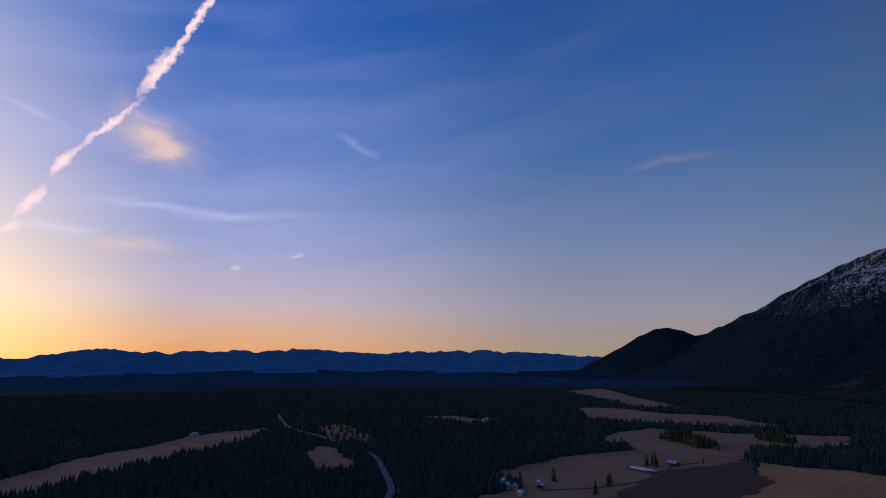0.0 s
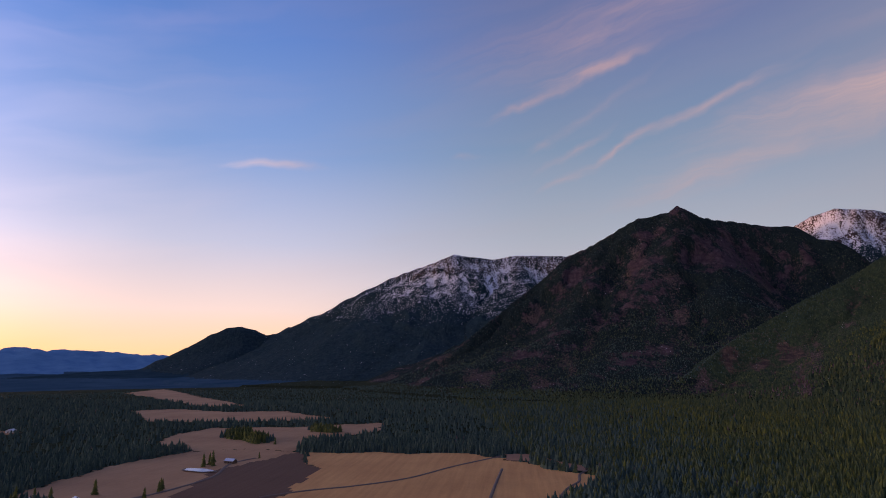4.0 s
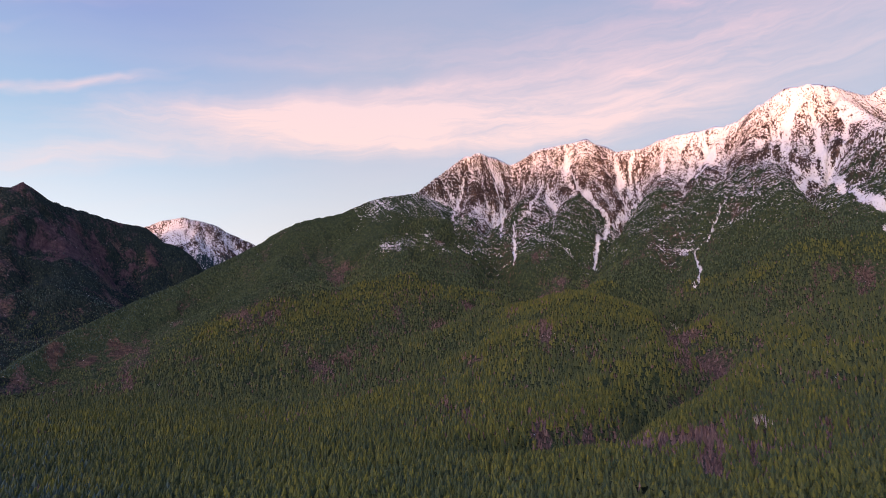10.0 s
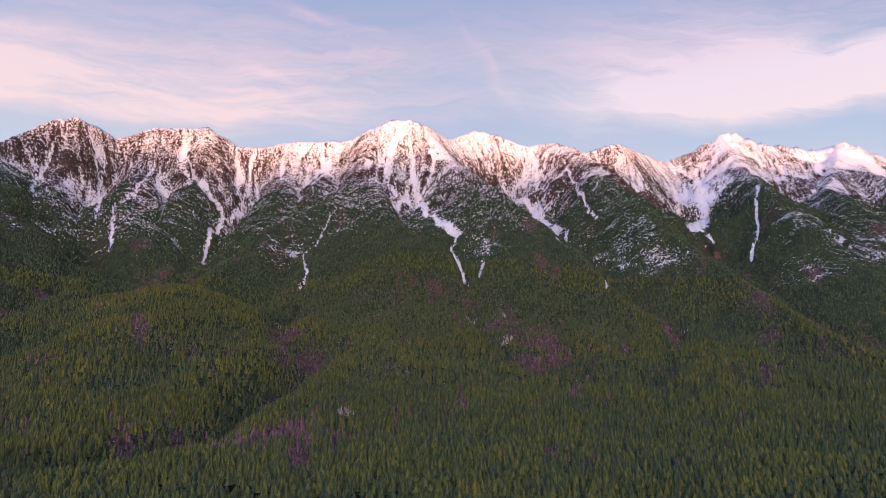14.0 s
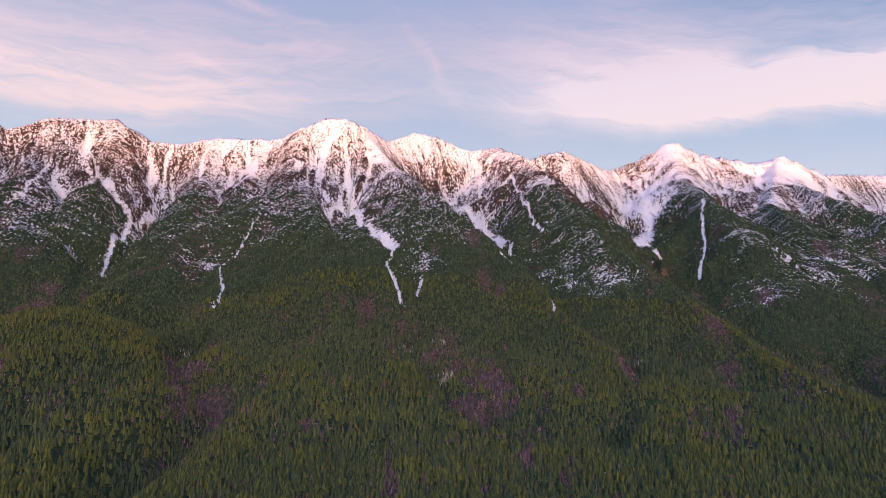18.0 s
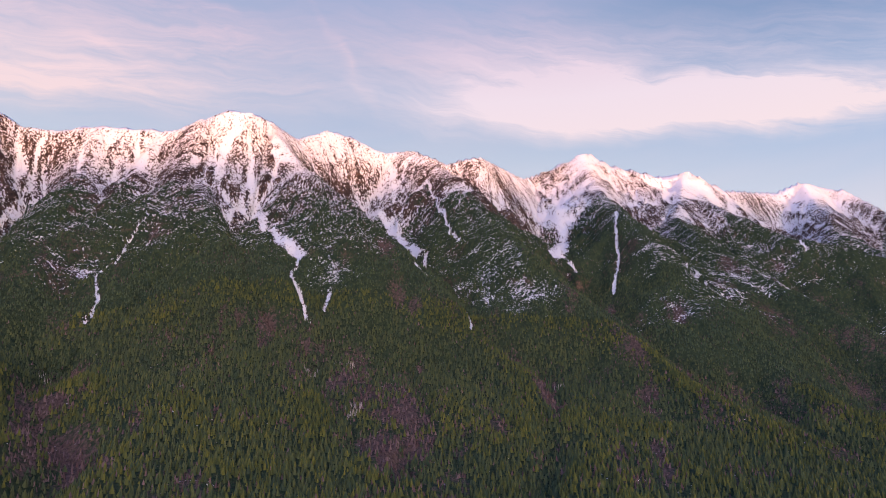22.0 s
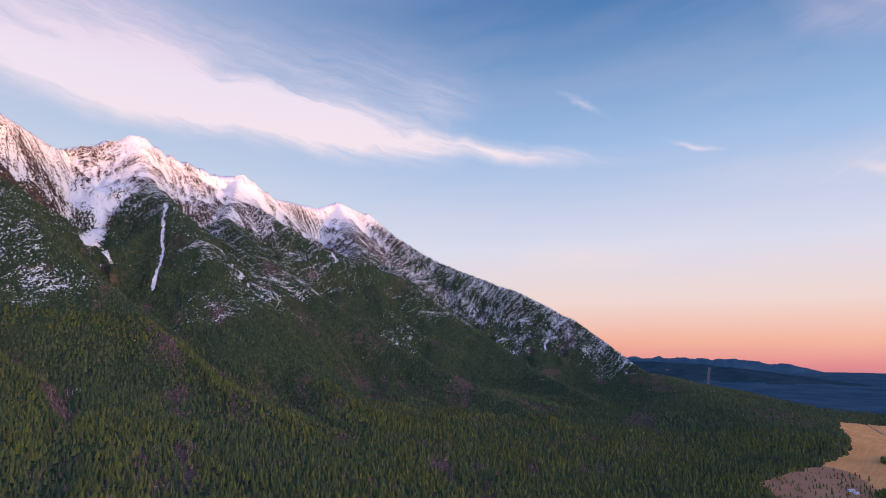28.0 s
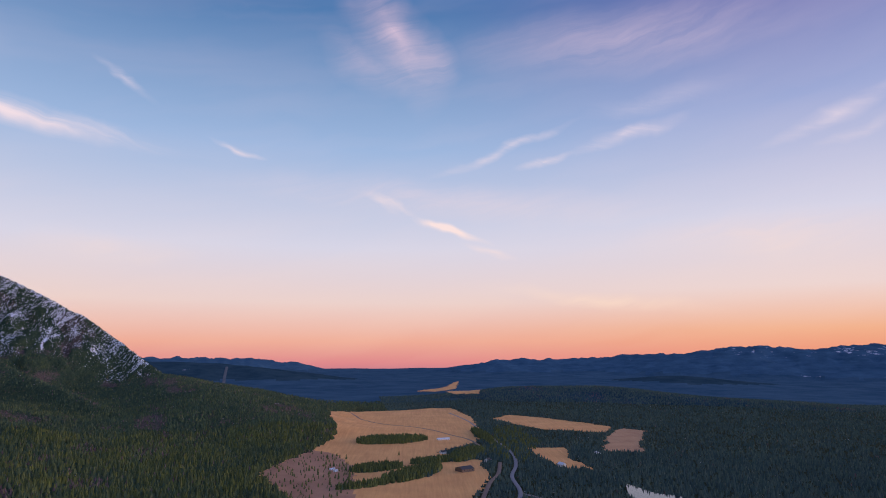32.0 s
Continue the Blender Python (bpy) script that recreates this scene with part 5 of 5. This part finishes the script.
def road(name, mat, label, half, rows):
    """A cambered strip along a smoothed line."""
    p = [Vector((*r, 0)) for r in rows]
    path = []
    for i in range(len(p) - 1):
        a, b, c, d = p[max(i - 1, 0)], p[i], p[i + 1], p[min(i + 2, len(p) - 1)]
        steps = max(3, int((c - b).length / 4))
        for k in range(steps):
            t = k / steps
            path.append(0.5 * ((2 * b) + (c - a) * t + (2 * a - 5 * b + 4 * c - d) * t * t + (3 * b - a - 3 * c + d) * t ** 3))
    path.append(p[-1])
    pts, cross = [], (-1.0, -0.5, 0.0, 0.5, 1.0)
    for i, q in enumerate(path):
        d = path[min(i + 1, len(path) - 1)] - path[max(i - 1, 0)]
        side = Vector((-d.y, d.x, 0)).normalized()
        z = float(grid_sample(np.array([q.x]), np.array([q.y]), GZ)[0][0]) + 0.5 + 0.35 * (half > 5) * half
        for u in cross:
            pts.append((q.x + side.x * half * u, q.y + side.y * half * u, z + 0.10 * (1 - u * u) - 0.25 * (abs(u) > 0.9)))
    k = len(cross)
    faces = [(i * k + j, i * k + j + 1, (i + 1) * k + j + 1, (i + 1) * k + j) for i in range(len(path) - 1) for j in range(k - 1)]
    return tagged(mesh_object(name, np.array(pts), np.array(faces)[:, ::-1], mat), label, "road" if mat == ASPHALT else "track", kind="structure")


for name, mat, label, half, rows in ROADS:
    road(name, mat, label, half, rows)


def water(name, ring, z, mat, label):
    n = len(ring)
    pts = [(0, 0, z)] + [(x, y, z) for x, y in ring]
    pts[0] = (sum(p[0] for p in ring) / n, sum(p[1] for p in ring) / n, z)
    faces = np.array([(0, 1 + i, 1 + (i + 1) % n) for i in range(n)])
    return tagged(mesh_object(name, np.array(pts), faces, mat, smooth=False), label, "water", kind="structure")


def pond():
    cx, cy, a, b = POND
    z = float(ground_z(cx, cy)[0])
    ring, t = [], radians(70)
    for i in range(48):
        w = 2 * math.pi * i / 48
        k = 1 + 0.12 * math.sin(2 * w + 1) + 0.07 * math.sin(5 * w)
        u, v = a * k * math.cos(w), b * k * math.sin(w)
        ring.append((cx + u * math.cos(t) - v * math.sin(t), cy + u * math.sin(t) + v * math.cos(t)))
    water("pond", ring, z + 0.75, ICE, "small pale frozen farm pond in a brown meadow")
    bank = [(cx + (x - cx) * 1.22, cy + (y - cy) * 1.22) for x, y in ring]
    water("pond_bank", bank, z + 0.6, TRACK, "dark earth bank round the frozen pond")


pond()
lake_ring = []
for i in range(len(LAKE)):
    (x0, y0), (x1, y1) = LAKE[i], LAKE[(i + 1) % len(LAKE)]
    for k in range(6):
        px, py = x0 + (x1 - x0) * k / 6, y0 + (y1 - y0) * k / 6
        lake_ring.append((px + 3 * math.sin(px * 0.11 + py * 0.07), py + 3 * math.sin(px * 0.05 - py * 0.13)))
water("lake", lake_ring, float(ground_z(450, -58)[0]) + 1.2, WATER, "still dark lake reflecting the pale sky")


# ---- forest ----
def conifer_template(tiers, sides, wide, rng):
    """A spruce of stacked, ragged skirts; one unit high."""
    v, f = [], []
    for k in range(tiers):
        z0 = 0.05 + 0.78 * k / tiers
        z1 = min(1.0, z0 + 1.3 / tiers) if k < tiers - 1 else 1.0
        rad = wide * (1 - z0) ** 0.85 + 0.015
        base = len(v)
        turn = rng.random() * 6.28
        for s in range(sides):
            a = turn + 6.2832 * s / sides
            q = rad * (0.65 + 0.7 * rng.random())
            v.append((q * math.cos(a), q * math.sin(a), z0 + 0.06 * (rng.random() - 0.5)))
        v.append((0.0, 0.0, z1))
        f += [(base + s, base + (s + 1) % sides, base + sides) for s in range(sides)]
    return np.array(v), np.array(f)


def plant(name, places, heights, template, mat, label, seed=1):
    """Many small trees in one mesh."""
    tv, tf = template
    rng = np.random.default_rng(seed)
    n = len(places)
    turn = rng.random(n) * 6.2832
    c, s = np.cos(turn)[:, None], np.sin(turn)[:, None]
    h = heights[:, None]
    wide = h * (0.75 + 0.5 * rng.random((n, 1)))
    lx, ly = 0.05 * rng.standard_normal((2, n, 1)) * h * tv[None, :, 2]
    x = (tv[None, :, 0] * c - tv[None, :, 1] * s) * wide + places[:, :1] + lx
    y = (tv[None, :, 0] * s + tv[None, :, 1] * c) * wide + places[:, 1:2] + ly
    z = tv[None, :, 2] * h + places[:, 2:3] - 0.2
    verts = np.stack([x, y, z], -1).reshape(-1, 3)
    faces = (tf[None] + (np.arange(n) * len(tv))[:, None, None]).reshape(-1, 3)
    return tagged(mesh_object(name, verts, faces, mat, smooth=False), label, "forest", kind="stuff")


def scatter(n, r0, r1, a0, a1, rng):
    a = np.radians(a0 + (a1 - a0) * rng.random(n))
    r = np.sqrt(r0 * r0 + (r1 * r1 - r0 * r0) * rng.random(n))
    return GRID_C[0] + np.sin(a) * r, GRID_C[1] + np.cos(a) * r


TREE_H = 5.3


def forest(n, r0, r1, a0, a1, tiers, sides, scale, seed, label, wide=0.17, mat=CONIFER):
    rng = np.random.default_rng(seed)
    x, y = scatter(n, r0, r1, a0, a1, rng)
    z, snow, bare, dry, swell = grid_sample(x, y, GZ, SNOW, BARE, DRY, SWELL)
    stand = fbm(x / 60, y / 60, 3, 301)
    keep = (snow + 0.20 * rng.standard_normal(n) < 0.24) & (bare + 0.26 * rng.standard_normal(n) < 0.44) & ~open_land(x, y)
    keep &= ~((dry > 0.6) & (rng.random(n) < 0.35))
    x, y, z, dry, stand, swell = x[keep], y[keep], z[keep], dry[keep], stand[keep], swell[keep]
    h = TREE_H * scale * (0.55 + 0.75 * rng.random(len(x)) ** 0.8 + 0.22 * stand)
    h = h * (1 - 0.45 * (x < -700))
    leafless = dry + 0.20 * rng.standard_normal(len(x)) > 0.56
    p = np.stack([x, y, z], 1)
    # conifers in hollows and on heights take a darker copy, painting in their shade
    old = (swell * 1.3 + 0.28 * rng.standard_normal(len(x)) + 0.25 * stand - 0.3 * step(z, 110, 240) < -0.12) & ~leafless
    unshaded = ~leafless & ~old
    shape = conifer_template(tiers, sides, wide, rng)
    # towards the far valley, haze is put into the trees' colour as blue green
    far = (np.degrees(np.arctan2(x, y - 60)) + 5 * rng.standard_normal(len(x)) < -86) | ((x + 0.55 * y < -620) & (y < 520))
    hazy = unshaded & far & (mat != HAZE_CONIFER)
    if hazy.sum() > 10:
        plant("forest", p[hazy], h[hazy], shape, HAZE_CONIFER, "conifer forest towards the far valley, coloured blue green for haze", seed=seed + 3)
        unshaded &= ~hazy
    plant("forest", p[unshaded], h[unshaded], shape, mat, label, seed=seed)
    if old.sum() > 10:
        plant("hollow_stand", p[old], h[old] * 1.05, shape, mat if mat == HAZE_CONIFER else SHADED_CONIFER, "conifers of the hollows, shade mostly put in as darker colour", seed=seed + 2)
    if leafless.sum() > 10:
        plant("leafless_wood", p[leafless], h[leafless] * 0.75, conifer_template(max(tiers - 1, 1), sides, wide * 0.8, rng), BARE_TREE, "brown leafless larch and brush among conifers", seed=seed + 1)


forest(24000, 140, 250, -100, 84, 3, 5, 0.80, 11, "dense dark green conifer forest on the lowest slopes", 0.33)
forest(46000, 250, 400, -100, 84, 2, 4, 0.84, 21, "dense dark green conifer forest on the lower slopes", 0.31)
forest(110000, 400, 800, -100, 84, 1, 4, 0.80, 12, "dense dark green conifer forest on the mountain spurs", 0.27)
forest(95000, 800, 1020, -100, 84, 1, 3, 0.62, 13, "dark conifer forest under the rocky range", 0.27, HAZED_FAR_CONIFER)
forest(60000, 1020, 1330, -100, 84, 1, 3, 0.6, 17, "dark conifer forest on the upper slopes", 0.27, HAZED_FAR_CONIFER)
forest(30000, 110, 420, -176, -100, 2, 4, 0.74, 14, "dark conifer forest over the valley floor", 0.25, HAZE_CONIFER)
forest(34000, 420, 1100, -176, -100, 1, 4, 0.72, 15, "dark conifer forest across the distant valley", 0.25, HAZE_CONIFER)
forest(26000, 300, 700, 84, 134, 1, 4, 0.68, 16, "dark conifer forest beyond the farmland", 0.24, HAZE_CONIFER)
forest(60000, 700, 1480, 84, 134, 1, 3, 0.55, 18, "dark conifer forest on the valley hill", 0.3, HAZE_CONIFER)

forest(5000, 4, 140, -176, 184, 2, 5, 1.0, 19, "conifer forest below the flight", 0.24)
forest(9000, 140, 800, 134, 184, 1, 4, 1.0, 20, "dark conifer forest on the valley floor", 0.24)


def groves():
    """Dense tree islands in the open land."""
    for k, g in enumerate(GROVES):
        rng = np.random.default_rng(700 + k)
        cx, cy, a, b, turn = g
        n = int(a * b * 1.5)
        t = radians(turn)
        q, w = np.sqrt(rng.random(n)), rng.random(n) * 6.2832
        u, v = a * q * np.cos(w), b * q * np.sin(w)
        x, y = cx + u * math.cos(t) - v * math.sin(t), cy + u * math.sin(t) + v * math.cos(t)
        z = grid_sample(x, y, GZ)[0]
        h = TREE_H * (0.6 + 0.6 * rng.random(n))
        plant("grove", np.stack([x, y, z], 1), h, conifer_template(3, 6, 0.25, rng), CONIFER, "dense grove of dark conifers standing in open fields", seed=720 + k)


groves()


def thin_wood(poly, n, seed, label, tall=0.7):
    rng = np.random.default_rng(seed)
    xs, ys = [p[0] for p in poly], [p[1] for p in poly]
    x, y = min(xs) + (max(xs) - min(xs)) * rng.random(n), min(ys) + (max(ys) - min(ys)) * rng.random(n)
    keep = inside(x, y, poly)
    x, y = x[keep], y[keep]
    z = grid_sample(x, y, GZ)[0]
    h = TREE_H * tall * (0.5 + 0.7 * rng.random(len(x)))
    plant("scattered_trees", np.stack([x, y, z], 1), h, conifer_template(3, 6, 0.22, rng), CONIFER, label, seed=seed)


thin_wood([(523, 245), (558, 255), (659, 228), (640, 200), (590, 180), (520, 172), (470, 165), (420, 190), (500, 230)], 420, 801, "scattered small conifers over reddish brush")
thin_wood([(640, 60), (760, 30), (860, 20), (860, -10), (720, -20), (600, 20)], 900, 802, "open village wood of dark conifers", 0.9)
thin_wood([(-270, -397), (-293, -404), (-263, -328), (-243, -306), (-234, -328)], 160, 803, "thin conifers in a pale clearing", 0.9)


def snags(x, y, n, seed):
    """A clump of dead grey trunks without branches."""
    rng = np.random.default_rng(seed)
    px, py = x + 3.6 * rng.standard_normal(n), y + 2.4 * rng.standard_normal(n)
    z = grid_sample(px, py, GZ)[0]
    plant("dead_snags", np.stack([px, py, z], 1), TREE_H * (0.7 + 0.5 * rng.random(n)), conifer_template(2, 4, 0.055, rng), SNAG, "clump of bleached dead trunks among living conifers", seed=seed)


for k, (x, y, n) in enumerate([(-84, 348, 26), (-265, 740, 14), (10, 740, 22), (-28, 721, 18), (12, 624, 16), (10, 610, 20), (209, 704, 16)]):
    snags(x, y, n, 900 + k)
# ---- farm buildings and lone trees ----
def part(name, bm, mat, parent, label=""):
    me = bpy.data.meshes.new(name)
    bm.to_mesh(me)
    bm.free()
    me.materials.append(mat)
    ob = new(name, me)
    ob.parent = parent
    if label:
        ob["label"] = label
    return ob


def box(bm, x0, x1, y0, y1, z0, z1):
    vs = [bm.verts.new((x, y, z)) for x in (x0, x1) for y in (y0, y1) for z in (z0, z1)]
    for f in ((0, 1, 3, 2), (4, 6, 7, 5), (0, 4, 5, 1), (2, 3, 7, 6), (0, 2, 6, 4), (1, 5, 7, 3)):
        bm.faces.new([vs[i] for i in f])
    return vs


def building(name, x, y, turn, long, wide, tall, rise, wall_mat, roof_mat, label, category, windows=3):
    """A gabled building: walls, two roof slopes, door and windows."""
    z = float(grid_sample(np.array([float(x)]), np.array([float(y)]), GZ)[0][0]) + 0.2
    thing = new(name)
    thing.matrix_world = pose(x, y, z, 0, 0, turn)
    tagged(thing, label, category)
    l, w = long / 2, wide / 2
    bm = bmesh.new()
    lo = [bm.verts.new(p) for p in ((-l, -w, -0.6), (l, -w, -0.6), (l, w, -0.6), (-l, w, -0.6))]
    hi = [bm.verts.new(p) for p in ((-l, -w, tall), (l, -w, tall), (l, w, tall), (-l, w, tall))]
    a, b = bm.verts.new((-l, 0, tall + rise)), bm.verts.new((l, 0, tall + rise))
    bm.faces.new((lo[0], lo[1], hi[1], hi[0]))
    bm.faces.new((lo[2], lo[3], hi[3], hi[2]))
    bm.faces.new((lo[1], lo[2], hi[2], b, hi[1]))
    bm.faces.new((lo[3], lo[0], hi[0], a, hi[3]))
    part("wall", bm, wall_mat, thing)
    over, thick = 0.18, 0.10
    for s in (-1, 1):
        bm = bmesh.new()
        slope = rise / w
        edge = (s * (w + over), tall - slope * over)
        ring = [(-l - over, 0, tall + rise), (l + over, 0, tall + rise), (l + over, *edge), (-l - over, *edge)]
        v0 = [bm.verts.new((p[0], p[1], p[2] + 0.02)) for p in ring]
        v1 = [bm.verts.new((p[0], p[1], p[2] + 0.02 + thick)) for p in ring]
        bm.faces.new(v0)
        bm.faces.new(v1[::-1])
        for i in range(4):
            bm.faces.new((v0[i], v0[(i + 1) % 4], v1[(i + 1) % 4], v1[i]))
        bmesh.ops.recalc_face_normals(bm, faces=bm.faces)
        part("roof", bm, roof_mat, thing)
    for s in (-1, 1):
        for i in range(windows):
            bm = bmesh.new()
            cx = -l + long * (i + 0.8) / (windows + 0.6)
            box(bm, cx - 0.22, cx + 0.22, s * w - 0.03, s * w + 0.03, tall * 0.42, tall * 0.8)
            part("window", bm, GLASS_DARK, thing)
    bm = bmesh.new()
    box(bm, l - 0.03, l + 0.04, -0.35, 0.35, -0.05, tall * 0.8)
    part("door", bm, BROWN_WALL, thing)
    return thing


building("farmhouse", -205, -168, 35, 4.6, 3.0, 1.4, 0.9, WHITE_WALL, TIN_ROOF, "white farmhouse with a pale tin roof by trees", "house")
building("farmhouse", -200, -160, 110, 5.0, 3.0, 1.4, 0.9, WHITE_WALL, TIN_ROOF, "white farmhouse with a pale blue roof by trees", "house")
building("shed", -209, -153, 20, 3.0, 2.2, 1.1, 0.6, BROWN_WALL, TIN_ROOF, "brown timber shed with a pale tin roof", "shed", 1)
building("shed", -193, -150, 70, 3.4, 2.2, 1.1, 0.6, WHITE_WALL, TIN_ROOF, "small white shed in the farmyard", "shed", 1)
building("shed", -214, -157, 50, 2.4, 1.8, 1.0, 0.5, BROWN_WALL, TIN_ROOF, "small brown shed beside the farm track", "shed", 1)
building("farmhouse", -295, -138, 75, 5.2, 3.0, 1.3, 0.9, BROWN_WALL, TIN_ROOF, "low farmhouse with a pale roof near the pond", "house")
building("farmhouse", -181, -408, 20, 4.6, 3.2, 1.5, 0.9, WHITE_WALL, TIN_ROOF, "white cabin at the edge of a river flat", "house")
building("farmhouse", -390, -338, 10, 6.0, 3.6, 1.6, 0.9, WHITE_WALL, TIN_ROOF, "white house in a forest clearing", "house")
building("barn", 561, 80, -58, 13.0, 11.0, 2.6, 1.6, BROWN_WALL, DARK_ROOF, "big dark-roofed barn standing in a hay field", "barn", 4)
building("greenhouse", 742, 92, -70, 15.0, 4.0, 1.6, 0.8, WHITE_WALL, TIN_ROOF, "long low white shed beside the creek", "shed", 6)
building("farmhouse", 580, -10, 30, 7.0, 4.6, 2.2, 1.5, WHITE_WALL, TIN_ROOF, "white house with a steep pale roof at a field edge", "house")
building("farmhouse", 604, 55, -30, 6.0, 4.6, 2.0, 1.3, WHITE_WALL, DARK_ROOF, "pale house among trees beside the road", "house")
building("farmhouse", 650, 96, -60, 6.0, 4.0, 1.8, 1.2, WHITE_WALL, DARK_ROOF, "pale house under dark trees near the creek", "house")
building("trailer", 566, 196, -40, 5.0, 2.4, 1.5, 0.4, WHITE_WALL, TIN_ROOF, "white trailer on reddish grass", "trailer", 2)
building("trailer", 559, 192, -30, 4.0, 2.2, 1.4, 0.4, WHITE_WALL, TIN_ROOF, "small white trailer on reddish grass", "trailer", 2)
building("farmhouse", 640, -60, 15, 6.0, 4.0, 1.8, 1.2, WHITE_WALL, TIN_ROOF, "white cottage at the forest edge", "house")


def lone_conifer(x, y, tall, seed):
    """A free-standing spruce: trunk and ragged crown."""
    rng = np.random.default_rng(seed)
    z = float(grid_sample(np.array([float(x)]), np.array([float(y)]), GZ)[0][0]) + 0.1
    thing = new("conifer_tree")
    thing.matrix_world = pose(x, y, z, 0, 0, float(rng.random() * 360))
    tagged(thing, "dark green spruce standing alone in open meadow", "tree", "lone spruces in the meadow")
    bm = bmesh.new()
    bmesh.ops.create_cone(bm, cap_ends=True, segments=6, radius1=0.03 * tall, radius2=0.008 * tall, depth=tall * 0.9, matrix=Matrix.Translation((0, 0, tall * 0.45 - 0.2)))
    part("trunk", bm, TRUNK, thing)
    v, f = conifer_template(8, 9, 0.2, rng)
    ob = mesh_object("crown", v * tall, f, CONIFER, smooth=False)
    ob.parent = thing


SPRUCES = [(-287, -143, 7.5), (-284, -146, 6.5), (-290, -146, 6.0), (-224, -157, 6.0), (-358, -141, 4.5), (-234, -137, 5.0), (-237, -138, 4.2), (-231, -136, 4.5), (-217, -133, 5.0), (-213, -131, 4.0), (-209, -163, 6.0), (-206, -174, 6.5), (-197, -168, 6.0), (-210, -170, 5.5), (-310, -130, 3.5), (-420, -140, 4.0),
           (540, 178, 6.5), (532, 186, 5.5), (521, 176, 6.0), (510, 190, 6.5), (498, 176, 6.0), (600, 150, 5.5), (640, 140, 5.0), (590, 205, 5.0), (560, 215, 5.5), (545, 205, 6.0), (620, 190, 5.0)]
for i, (x, y, tall) in enumerate(SPRUCES):
    lone_conifer(x, y, tall, 900 + i)
